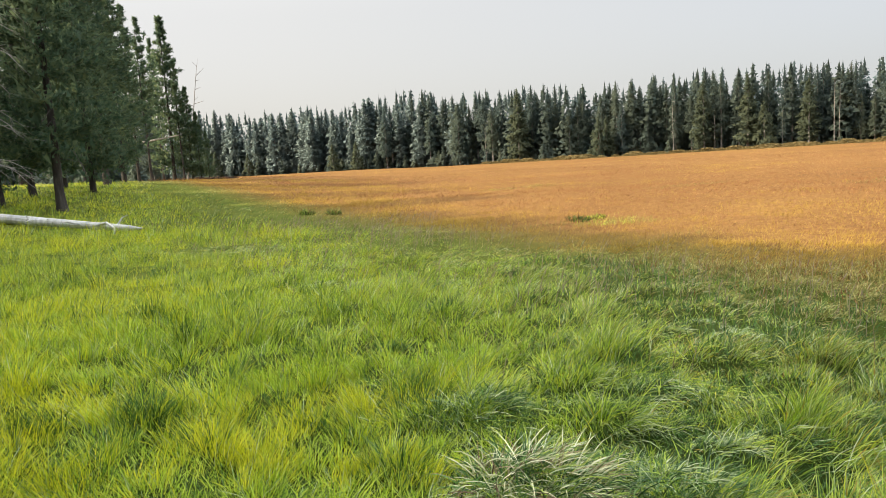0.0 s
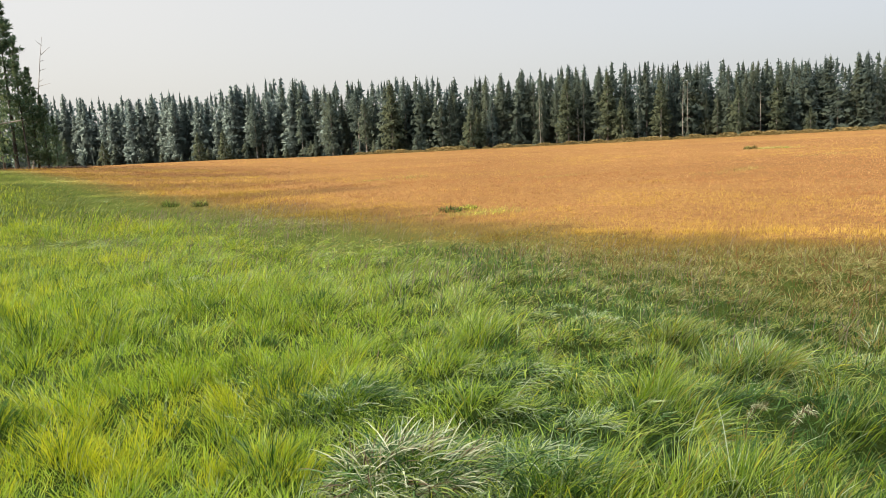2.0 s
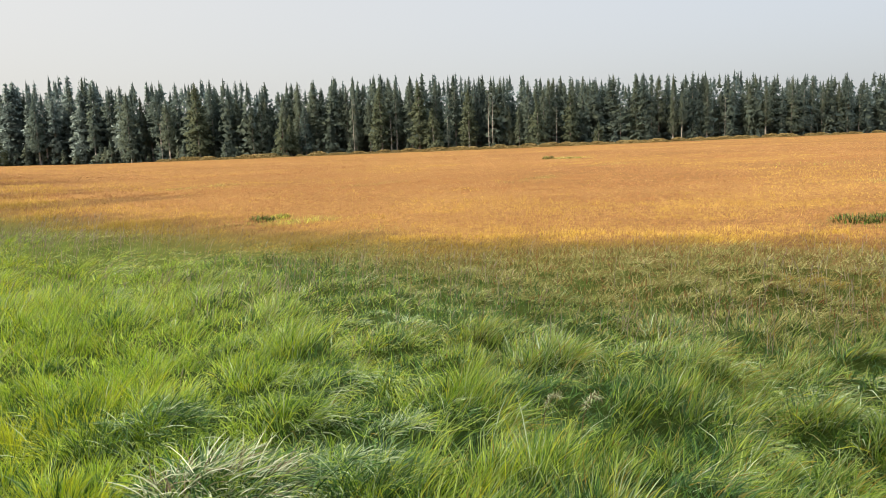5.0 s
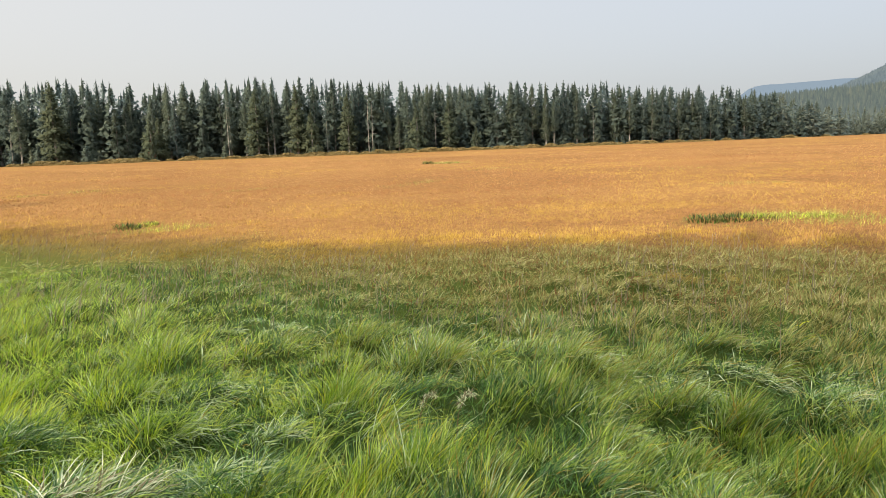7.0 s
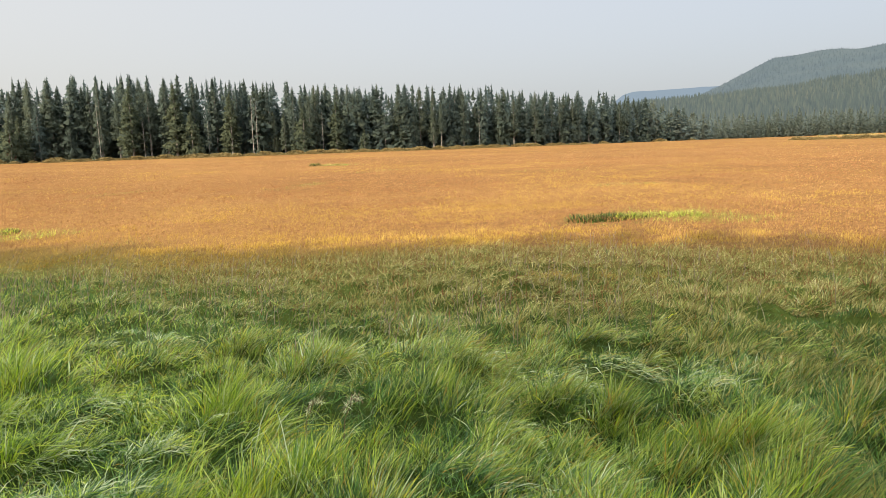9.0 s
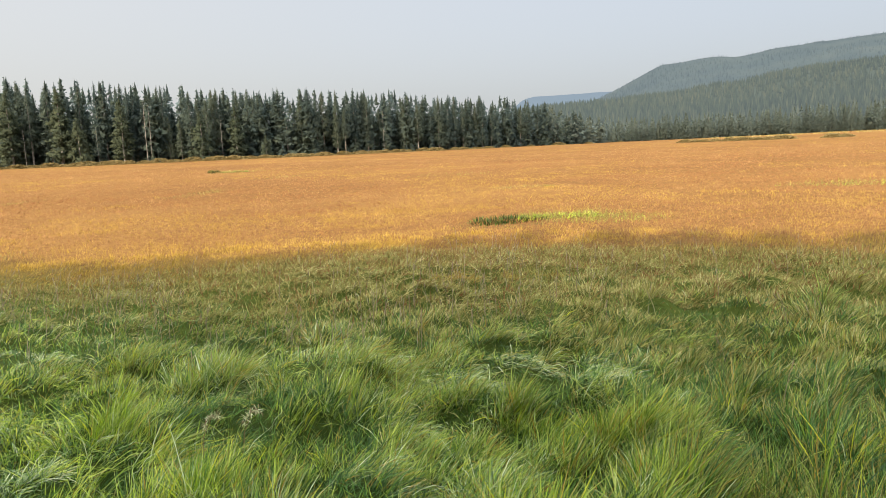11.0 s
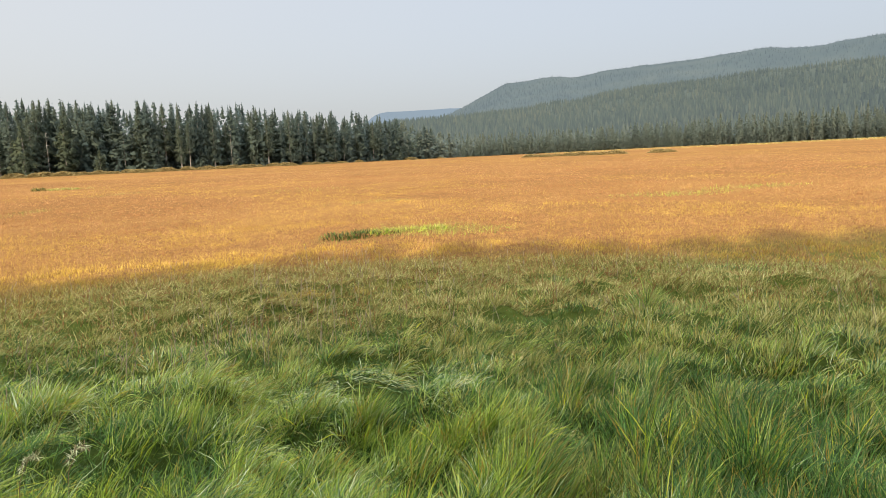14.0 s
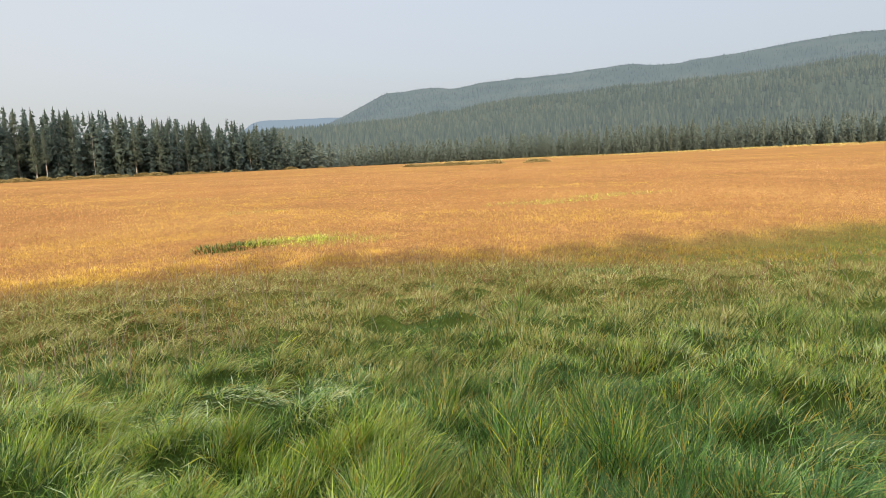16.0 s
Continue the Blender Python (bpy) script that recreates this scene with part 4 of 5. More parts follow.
for i, (h, r0, first, droop, waist) in enumerate([(15.5, 2.2, 1.5, 0.35, 0.75), (17, 1.9, 4.0, 0.45, 0.6), (14, 2.5, 0.8, 0.3, 0.9), (16, 1.8, 4.5, 0.3, 0.5), (18, 2.6, 3.5, 0.4, 0.7), (13, 2.0, 1.5, 0.35, 0.8), (16, 2.3, 5.5, 0.2, 0.55), (15, 1.6, 2.0, 0.5, 0.8)]):
    models.append((h, conifer("conifer", "tall narrow dark green conifer at the edge of the meadow", h, r0, first, 2800, 0.29, droop, 300 + i, NEEDLE, 12, WOODS, waist)))
young = conifer("young_conifer", "young light green conifer standing before the dark woods", 5.0, 1.5, 0.1, 700, 0.34, 0.3, 320, BRIGHT_NEEDLE, 4, WOODS, 0.9)
sapling = conifer("young_conifer", "small bluish green young conifer at the foot of the woods", 4.6, 1.2, 0.05, 390, 0.5, 0.3, 321, NEEDLE, 3, WOODS, 0.85)
olive = conifer("conifer", "olive green conifer standing a little before the dark woods", 14.0, 2.0, 1.2, 1750, 0.42, 0.35, 322, BRIGHT_NEEDLE, 4, WOODS, 0.7)
dead_red = conifer("dead_conifer", "small dead conifer with rust-brown needles", 5.0, 0.8, 0.3, 260, 0.34, 0.4, 323, RED_NEEDLE, 4, WOODS, 0.8)
for h, ob in models + [(5, young), (3, sapling), (7, olive), (9, dead_red)]:
    ob.matrix_basis = Matrix.Translation((*polar(180, 400 + 9 * h), 0))

# trees that stand out: compass side, height of the tip above eye level in degrees, which model
TALL = [(-17.1, 4.68, 0), (-13.2, 4.5, 1), (-11.1, 4.86, 3), (-9.2, 4.55, 0), (-6.2, 5.41, 4), (-1.9, 5.79, 1), (-1.2, 5.57, 3), (0.5, 5.21, 1), (5.5, 5.32, 4), (6.8, 5.58, 1), (8.7, 5.44, 0), (10.7, 5.05, 2), (13.4, 5.35, 1), (20.5, 5.5, 4), (22.3, 5.5, 3), (27.0, 5.34, 4), (29.5, 5.09, 0), (33.7, 4.92, 3), (44.2, 4.52, 1), (44.9, 4.5, 4), (48.4, 4.36, 4), (49.8, 4.03, 2), (54.3, 3.82, 2), (58.2, 3.33, 1), (59.4, 3.06, 0), (61.8, 2.31, 3)]


def tip(az, d):
    """How high the woods stand there, by the trees that stand out."""
    return 1.6 + math.tan(radians(float(np.interp(az, [p[0] for p in TALL] + [66, 71, 85, 92, 103], [p[1] for p in TALL] + [1.8, 1.77, 2.2, 2.3, 2.1])))) * d


# models whose needle colour carries the haze
far_model = conifer("conifer", "slender conifer beyond the meadow, its needles paled for haze", 14.5, 2.1, 0.5, 2950, 0.50, 0.30, 330, WOODS_FAR, 8, WOODS, 0.6)
east_model = conifer("conifer", "olive green conifer at the foot of the hill, paled for haze", 14.5, 1.75, 1.6, 1040, 0.42, 0.35, 331, WOODS_EAST, 8, WOODS, 0.75)
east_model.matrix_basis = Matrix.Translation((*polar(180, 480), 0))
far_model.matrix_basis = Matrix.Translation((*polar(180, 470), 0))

for az, top, k in TALL:
    d = wood_edge(az) + 5
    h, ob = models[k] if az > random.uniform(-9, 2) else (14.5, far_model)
    x, y = polar(az, d)
    plant(ob, x, y, (1.6 + math.tan(radians(top)) * d - float(ground_z(x, y))) / h, random.uniform(0, 360), random.uniform(0.9, 1.2))
az = -19.3
while az < 112:
    d = wood_edge(az) + random.uniform(1, 9)
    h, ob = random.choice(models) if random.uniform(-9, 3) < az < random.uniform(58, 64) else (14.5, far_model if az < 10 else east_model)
    x, y = polar(az, d)
    plant(ob, x, y, random.choice((0.6, 0.75, 0.85, 0.9, 0.95, 1.0)) * random.uniform(0.93, 1.03) * tip(az, d) / h, random.uniform(0, 360), random.uniform(0.8, 1.3))
    az += random.uniform(0.3, 0.7) if az < 60 else random.uniform(0.55, 1.1)
for az, top in ((32.4, 3.19), (37.2, 1.36), (-9.4, 1.9), (-18.4, 1.8), (-7.5, 2.0), (-16.0, 1.5), (12.0, 2.6), (24.0, 3.0)):
    d = wood_edge(az) - 3
    x, y = polar(az, d)
    plant(young, x, y, (1.6 + math.tan(radians(top)) * d - float(ground_z(x, y))) / 5.0, random.uniform(0, 360))

for az, top in ((22.9, 5.06), (35.0, 3.81), (19.8, 4.95), (5.7, 5.39), (26.9, 4.36), (12.6, 2.82)):
    d = wood_edge(az) - 0.5
    x, y = polar(az, d)
    plant(olive, x, y, (1.6 + math.tan(radians(top)) * d - float(ground_z(x, y))) / 14.0, random.uniform(0, 360), 1.25)
x, y = polar(12.0, wood_edge(12.0) - 2)
plant(dead_red, x, y, 1.05)

foot = random.Random(77)
az = -18.8
while az < 63:
    d = wood_edge(az) + foot.uniform(-1.5, 3.5)
    x, y = polar(az, d)
    plant(sapling, x, y, foot.uniform(0.35, 1.15) * foot.uniform(0.7, 1.1), foot.uniform(0, 360), foot.uniform(0.9, 1.4))
    az += foot.uniform(0.25, 1.0) if az < 8 else foot.uniform(0.7, 2.6)

for az, size in ((98.4, 0.9), (100.3, 0.6), (103.6, 1.1)):
    x, y = polar(az, 285)
    plant(sapling, x, y, size, az * 7)


def far_woods():
    """The rows of conifers behind the edge, one mass."""
    co, nvs, far = [], [], []
    g = random.Random(5)
    az = -36.0
    shapes = []
    for i in range(6):
        (c, cn), (hc, hn) = boughs(15.0, 2.3 + 0.15 * i, 0.2, 230, 0.85, 0.38, 400 + i, 0.65 + 0.06 * i, 0.62), heart(15.0, 3.2, 0.0, 400 + i, 40)
        shapes.append((np.concatenate([c, hc]), np.concatenate([cn, hn])))
    while az < 128:
        for row in range(3):
            a = az + g.uniform(-0.5, 0.5)
            d = wood_edge(a) + (5 if a < 63 else 2) + row * 5 + g.uniform(-3, 3)
            x, y = polar(a, d)
            k_h = (g.uniform(0.55, 0.95) if a > 64 else g.uniform(0.80, 1.03)) * tip(a, d) / 15.0
            c, cn = g.choice(shapes)
            turn = np.array(Matrix.Rotation(g.uniform(0, 6.28), 3, "Z"))
            nvs.append(cn @ turn.T)
            slim = 0.6 if a > 64 else 1.0
            co.append(c @ turn.T * (slim * g.uniform(0.85, 1.3), slim * g.uniform(0.85, 1.3), k_h) + (x, y, float(ground_z(x, y))))
            # rows farther back take paler, bluer needles in place of haze
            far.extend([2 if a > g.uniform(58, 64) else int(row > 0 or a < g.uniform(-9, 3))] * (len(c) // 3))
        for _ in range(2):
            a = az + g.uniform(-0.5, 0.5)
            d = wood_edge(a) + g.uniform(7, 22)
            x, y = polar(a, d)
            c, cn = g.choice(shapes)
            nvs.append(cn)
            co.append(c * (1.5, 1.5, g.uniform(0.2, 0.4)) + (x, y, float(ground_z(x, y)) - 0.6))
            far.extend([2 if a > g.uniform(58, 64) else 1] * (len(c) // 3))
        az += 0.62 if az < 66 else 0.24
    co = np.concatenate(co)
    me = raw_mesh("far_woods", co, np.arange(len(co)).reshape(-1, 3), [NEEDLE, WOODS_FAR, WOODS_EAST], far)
    solid_normals(me, np.concatenate(nvs))
    tagged(new("far_woods", me), "dense dark conifer woods behind the meadow's edge", "woods", kind="stuff")


far_woods()


def forest_floor():
    """Dark needle litter under the woods, from their edge inwards."""
    az = np.arange(-36, 128.1, 1.0)
    inner = np.array([wood_edge(a) + 1.5 for a in az]) + rng.uniform(-0.8, 0.8, len(az))
    rows = []
    for k in (0, 8, 20, 45, 80):
        x, y = (inner + k) * np.sin(np.radians(az)), (inner + k) * np.cos(np.radians(az))
        rows.append(np.stack([x, y, ground_z(x, y) + 0.16], -1))
    co = np.stack(rows, 1)
    n = co.shape[1]
    i, j = np.meshgrid(np.arange(len(az) - 1), np.arange(n - 1), indexing="ij")
    f = np.stack([i * n + j, (i + 1) * n + j, (i + 1) * n + j + 1, i * n + j + 1], -1).reshape(-1, 4)
    m = solid_material("needle_litter", [(0.022, 0.02, 0.014), (0.045, 0.04, 0.026), (0.07, 0.065, 0.04)], 1.5, 0.95, 0.5)
    tagged(new("forest_floor", raw_mesh("forest_floor", co.reshape(-1, 3), f, [m])), "dark needle litter under the conifers", "ground", kind="structure")


forest_floor()

# pale dead trunks in the edge of the woods
for i, (az, top, r) in enumerate([(17.6, 3.78, 0.16), (28.5, 4.3, 0.20), (28.8, 3.8, 0.16), (20.6, 2.5, 0.15), (33.9, 2.8, 0.16), (3.0, 2.4, 0.12), (25.2, 2.2, 0.12), (46.5, 2.8, 0.12)]):
    d = wood_edge(az) - 1
    x, y = polar(az, d)
    stand(snag("dead_tree", "pale barkless dead trunk at the edge of the woods", 1.6 + math.tan(radians(top)) * d, r * 0.4, 500 + i, 5, (0.01 * (i % 3 - 1), 0), WOODS), x, y)


def bushes():
    """Low willow scrub in a broken strip before the woods."""
    g = random.Random(9)
    made = []
    for s in range(4):
        gg = np.random.default_rng(600 + s)
        n = 260
        a, t = gg.uniform(0, 6.28, n), gg.random(n)
        rr = np.sqrt(gg.random(n)) * (1 - 0.6 * t ** 2)
        c = np.stack([np.sin(a) * rr * 1.9, np.cos(a) * rr * 1.0, t * 0.85 * (1 - 0.4 * rr) + 0.05], -1)
        u = gg.normal(0, 1, (n, 3)) + (0, 0, 0.8)
        u /= np.linalg.norm(u, axis=1)[:, None]
        v = np.cross(u, gg.normal(0, 1, (n, 3)))
        v /= np.linalg.norm(v, axis=1)[:, None]
        q = np.stack([c - u * 0.2, c + v * 0.1, c + u * 0.2, c - v * 0.1], 1).reshape(-1, 3)
        ob = tagged(new("willow_bush", raw_mesh("willow_bush", q, np.arange(4 * n).reshape(n, 4), [WILLOW])), "low yellowing willow bush before the woods", "bush", "willow scrub")
        ob.matrix_basis = Matrix.Translation((*polar(180, 380 + 9 * s), 0))
        made.append(ob)
    az = 3.0
    while az < 66:
        d = wood_edge(az) - g.uniform(4, 12)
        x, y = polar(az, d)
        plant(g.choice(made), x, y, g.uniform(0.55, 1.15), -az + g.uniform(-25, 25), g.uniform(1.0, 1.6))
        az += g.uniform(0.3, 1.3) if az < 56 else g.uniform(0.8, 2.5)
    for az in (70.3, 70.9, 71.6, 72.4, 73.4, 74.4, 75.3, 76.2, 77.0, 80.2, 81.0):
        x, y = polar(az, 150 + g.uniform(-3, 3))
        plant(g.choice(made), x, y, g.uniform(0.7, 1.0), -az + g.uniform(-25, 25), g.uniform(1.0, 1.5))


bushes()


# ---------------------------------------------------------------- wooded hills
def hill(name, label, profile, d_low, d_top, material, trees, tree_h, low_el):
    """A wooded slope: rises from d_low to its ridge at d_top, the ridge following compass side and height in degrees; shaggy with conifers."""
    paz, pel = [p[0] for p in profile], [p[1] for p in profile]
    g = np.random.default_rng(int(d_top))
    az = np.arange(paz[0], paz[-1] + 0.01, 0.5)
    t = np.linspace(0, 1.25, 16)
    A, T = np.meshgrid(az, t, indexing="ij")

    def surface(a, u):
        d = d_low + (d_top - d_low) * u
        x, y = d * np.sin(np.radians(a)), d * np.cos(np.radians(a))
        top = 1.6 + np.tan(np.radians(np.interp(a, paz, pel))) * d_top - tree_h * 0.62
        top = top + d_top * 0.0035 * (value_noise(a, 0 * a, 2.2, 93) + 0.5 * value_noise(a, 0 * a, 0.9, 94) - 0.75)
        low = 1.6 + math.tan(radians(low_el)) * d_low
        z = low + (top - low) * np.where(u <= 1, u ** 1.15, 1 - (u - 1) * 0.8)
        z = z + 0.13 * (top - low) * (value_noise(x, y, d_top * 0.11, 91) - 0.5) * np.where(u < 0.95, 1, 0.2)
        return np.stack([x, y, z], -1)

    co = surface(A, T).reshape(-1, 3)
    nt = len(t)
    i, j = np.meshgrid(np.arange(len(az) - 1), np.arange(nt - 1), indexing="ij")
    f = np.stack([i * nt + j, (i + 1) * nt + j, (i + 1) * nt + j + 1, i * nt + j + 1], -1).reshape(-1, 4)
    tagged(new(name, raw_mesh(name, co, f, [material], smooth=True)), label, "hill", kind="structure")
    # conifers: two stacked ragged cones each
    a = g.uniform(paz[0], paz[-1], trees)
    u = np.concatenate([g.uniform(0.02, 1.0, trees - trees // 5), g.uniform(0.96, 1.03, trees // 5)])
    p = surface(a, u)
    h = tree_h * g.uniform(0.55, 1.2, trees) * (1 - 0.45 * step(0.85, 0.97, u))
    n = 4
    ang = np.arange(n) * 2 * math.pi / n + g.uniform(0, 6.28, trees)[:, None]
    verts = []
    for lo, hi, r in ((-0.1, 0.62, 0.14), (0.38, 1.0, 0.10)):
        rr = r * h[:, None] * g.uniform(0.6, 1.4, (trees, n))
        verts.append(np.stack([p[:, 0, None] + np.sin(ang) * rr, p[:, 1, None] + np.cos(ang) * rr, p[:, 2, None] + lo * h[:, None] + 0 * rr], -1))
        verts.append((p + np.stack([0 * h, 0 * h, hi * h], -1))[:, None])
    co = np.concatenate(verts, 1)
    k = 2 * (n + 1)
    tri = np.array([[b + q, b + (q + 1) % n, b + n] for b in (0, n + 1) for q in range(n)])
    f = (np.arange(trees)[:, None, None] * k + tri[None]).reshape(-1, 3)
    tagged(new("hillside_woods", raw_mesh("hillside_woods", co.reshape(-1, 3), f, [material], smooth=True)), "conifer woods covering the hillside, smoky haze mixed in as glow", "woods", kind="stuff")


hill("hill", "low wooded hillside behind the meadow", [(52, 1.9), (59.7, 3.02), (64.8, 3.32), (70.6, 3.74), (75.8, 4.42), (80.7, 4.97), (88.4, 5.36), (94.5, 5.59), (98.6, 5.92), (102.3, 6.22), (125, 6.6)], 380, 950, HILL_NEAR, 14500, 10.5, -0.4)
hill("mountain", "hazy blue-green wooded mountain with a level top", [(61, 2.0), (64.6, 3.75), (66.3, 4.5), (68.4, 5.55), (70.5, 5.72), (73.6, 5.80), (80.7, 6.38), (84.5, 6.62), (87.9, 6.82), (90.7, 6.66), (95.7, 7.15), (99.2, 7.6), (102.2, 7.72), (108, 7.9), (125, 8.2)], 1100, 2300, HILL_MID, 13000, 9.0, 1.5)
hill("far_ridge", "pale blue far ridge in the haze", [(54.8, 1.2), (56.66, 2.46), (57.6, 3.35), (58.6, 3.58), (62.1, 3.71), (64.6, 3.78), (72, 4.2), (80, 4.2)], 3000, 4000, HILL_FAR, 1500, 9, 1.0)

# ---------------------------------------------------------------- the near woods at the meadow's edge
NEAR = "pines at the near edge of the woods"
big = [conifer("pine", "big dark pine with dead lower limbs at the wood's edge", h, r0, first, cnt, 0.30, droop, 700 + i, PINE, 9, NEAR, waist, bole) for i, (h, r0, first, cnt, bole, droop, waist) in enumerate([(15, 3.1, 2.1, 21000, 0.20, 0.3, 0.7), (14, 2.6, 0.6, 15000, 0.15, 0.2, 0.75), (16, 2.4, 1.3, 15000, 0.17, 0.15, 0.6), (15.5, 1.5, 5.0, 6500, 0.13, 0.1, 0.8)])]
for i, (az, d, k, s) in enumerate([(-29.3, 27, 0, 0.78), (-27.2, 36, 1, 0.85), (-31.0, 34, 2, 0.8), (-33.0, 29, 1, 0.85), (-29.0, 42, 1, 0.9), (-26.2, 46, 0, 1.0), (-31.5, 50, 2, 1.1), (-25.0, 55, 2, 0.95), (-27.5, 60, 0, 1.1), (-23.1, 62, 3, 0.86), (-24.0, 64, 3, 0.95), (-22.3, 70, 3, 0.85), (-21.5, 66, 1, 1.0), (-20.8, 65, 3, 0.66), (-20.2, 66, 1, 0.58), (-19.6, 65, 1, 0.42), (-19.0, 64, 1, 0.30), (-25.2, 76, 0, 1.0), (-34, 62, 0, 1.0)]):
    x, y = polar(az, d)
    plant(big[k], x, y, s, 77 * i, 1.0)
# deeper in the woods
deep = random.Random(31)
for i in range(24):
    x, y = polar(deep.uniform(-37, -22.5), deep.uniform(84, 135))
    plant(deep.choice((models[0], models[2], models[5]))[1], x, y, deep.uniform(0.6, 0.95), deep.uniform(0, 360), deep.uniform(1.0, 1.4))
for i in range(30):
    x, y = polar(deep.uniform(-37, -22.5), deep.uniform(70, 110))
    plant(sapling, x, y, deep.uniform(0.4, 0.9), deep.uniform(0, 360), deep.uniform(1.0, 1.6))
# trees round behind, whose shade lies over the near sedge
behind = conifer("pine", "big dark pine at the wood's edge behind the standing place", 13.5, 2.7, 1.0, 2900, 0.88, 0.3, 720, PINE, 16, NEAR, 0.3, 0.18)
EDGE = [(-15, 36), (-10, 30), (-6, 25.5), (-3.2, 21.8), (-1.4, 18.6), (1.2, 14.5), (3.2, 10.6), (5.3, 9.1), (6.3, 8.0), (7.4, 7.35), (8.9, 6.5), (9.7, 5.7), (10.7, 4.8), (10.7, 3.1), (11.9, 1.5), (13, 0.2), (13.9, -1.6), (14.3, -3), (16, -6.5), (20, -14)]  # where their shade ends
line_len = np.concatenate([[0], np.cumsum([math.dist(a, b) for a, b in zip(EDGE, EDGE[1:])])])
shade = Vector((-sun_way.x, -sun_way.y)) / sun_way.z
for i, q in enumerate(np.arange(0, line_len[-1], 1.5)):
    x, y = (float(np.interp(q, line_len, [p[k] for p in EDGE])) for k in (0, 1))
    for back, tall in ((0.0, 17.0 + random.uniform(-0.3, 0.3)), (5.5, 20.5 + random.uniform(-1.5, 0.5))):
        if (back and i % 2) or (x < -3.5 and i % 3):
            continue
        reach = 0.94 * tall + 0.6 + back * 0.1
        plant(behind, x - shade.x * reach + random.uniform(-0.2, 0.2), y - shade.y * reach + random.uniform(-0.2, 0.2), tall / 13.5, 61 * i, 13.5 / tall)
behind.matrix_basis = Matrix.Translation((-70, -40, 1.0))
for ob in big:
    ob.matrix_basis = Matrix.Translation((-60 - 8 * big.index(ob), -20, 1.0))

# leaning dead pole among the edge pines
x, y = polar(-20.6, 72)
stand(snag("dead_tree", "thin leaning dead tree with bare twigs beside the pines", 11.4, 0.07, 801, 11, (0.17, 0.05), NEAR), x, y)


def twiggy(name, label, x, y, h, r, count, reach, seed, way=None):
    """A dead pine that keeps its bare grey branches, each curved and forked into twigs."""
    g = random.Random(seed)
    root = tagged(new(name), label, "dead tree", NEAR)
    z0 = float(ground_z(x, y))
    bm = bmesh.new()
    stem(bm, [(x, y, z0 + h * i / 4 - (0.2 if i == 0 else 0)) for i in range(5)], [r * (1 - 0.22 * i) for i in range(5)])
    part("trunk", bm, SNAG_WOOD, root)
    for i in range(count):
        bm = bmesh.new()
        a = g.uniform(0, 6.28) if way is None else g.gauss(way, 0.5)
        length = reach * g.uniform(0.6, 1.1)
        p = Vector((x, y, z0 + h * g.uniform(0.12, 0.97)))
        aim = Vector((math.sin(a), math.cos(a), g.uniform(0.0, 0.4)))
        w = 0.022
        for k in range(4):
            aim = (aim + Vector((g.uniform(-0.25, 0.25), g.uniform(-0.25, 0.25), -0.22))).normalized()
            q = p + aim * length / 4
            tapered(bm, p, q, w, w * 0.7, 5)
            for _ in range(2):
                side = (aim + Vector((g.uniform(-0.9, 0.9), g.uniform(-0.9, 0.9), g.uniform(-0.7, 0.5)))).normalized() * length * g.uniform(0.12, 0.3)
                tapered(bm, q, q + side, w * 0.45, 0.004, 4)
            p, w = q, w * 0.7
        part("branch", bm, SNAG_WOOD, root)
    return root


x, y = polar(-33.9, 23)
twiggy("dead_pine", "dead pine with drooping bare grey branches at the wood's edge", x, y, 11, 0.12, 34, 1.7, 811, 1.0)


def fallen(name, label, a, b, r, stubs, seed, wood):
    """A barkless fallen trunk with snapped branch stubs, lying on the grass."""
    g = random.Random(seed)
    root = tagged(new(name), label, "log")
    a, b = Vector(a), Vector(b)
    bm = bmesh.new()
    cut = 7
    for i in range(cut):
        p, q = a.lerp(b, i / cut), a.lerp(b, (i + 1) / cut)
        tapered(bm, p, q, r * (1 - 0.5 * i / cut), r * (1 - 0.5 * (i + 1) / cut), 12)
    way = (b - a).normalized()
    tapered(bm, b, b + way * 0.5 + Vector((0, 0, 0.03)), r * 0.5, 0.012, 12)
    bmesh.ops.remove_doubles(bm, verts=bm.verts, dist=0.001)
    part("trunk", bm, wood, root)
    for i in range(stubs):
        t = g.uniform(0.1, 0.97)
        p = a.lerp(b, t)
        bm = bmesh.new()
        w = Vector((g.uniform(-0.6, 0.6), g.uniform(-0.6, 0.6), g.uniform(0.1, 1.0))).normalized() * g.uniform(0.2, 0.7)
        tapered(bm, p, p + w * 0.6, 0.03, 0.018, 5)
        tapered(bm, p + w * 0.6, p + w + Vector((g.uniform(-0.2, 0.2), g.uniform(-0.2, 0.2), -0.1)), 0.018, 0.006, 5)
        part("branch_stub", bm, wood, root)
    return root


log = fallen("fallen_log", "pale grey barkless log lying on the green sedge", (-15.35, 20.75, 0.97), (-8.35, 17.75, 0.41), 0.17, 7, 21, GREY_WOOD)
hook = bmesh.new()
bow = [Vector((-9.4, 18.15, 0.50)), Vector((-8.9, 17.75, 0.58)), Vector((-8.55, 17.4, 0.47)), Vector((-8.45, 17.2, 0.22))]
for i in range(3):
    tapered(hook, bow[i], bow[i + 1], 0.05 - 0.013 * i, 0.037 - 0.013 * i, 8)
part("bent_branch", hook, GREY_WOOD, log, "bent bare branch at the log's thin end")
xa, ya = polar(-20.0, 68)
xb, yb = polar(-17.2, 66)
fallen("fallen_log", "dark weathered log on the grass before the orange meadow", (xa, ya, float(ground_z(xa, ya)) + 0.12), (xb, yb, float(ground_z(xb, yb)) + 0.1), 0.13, 3, 22, BARK)
xa, ya = polar(-23.6, 65.6)
xb, yb = polar(-21.06, 62)
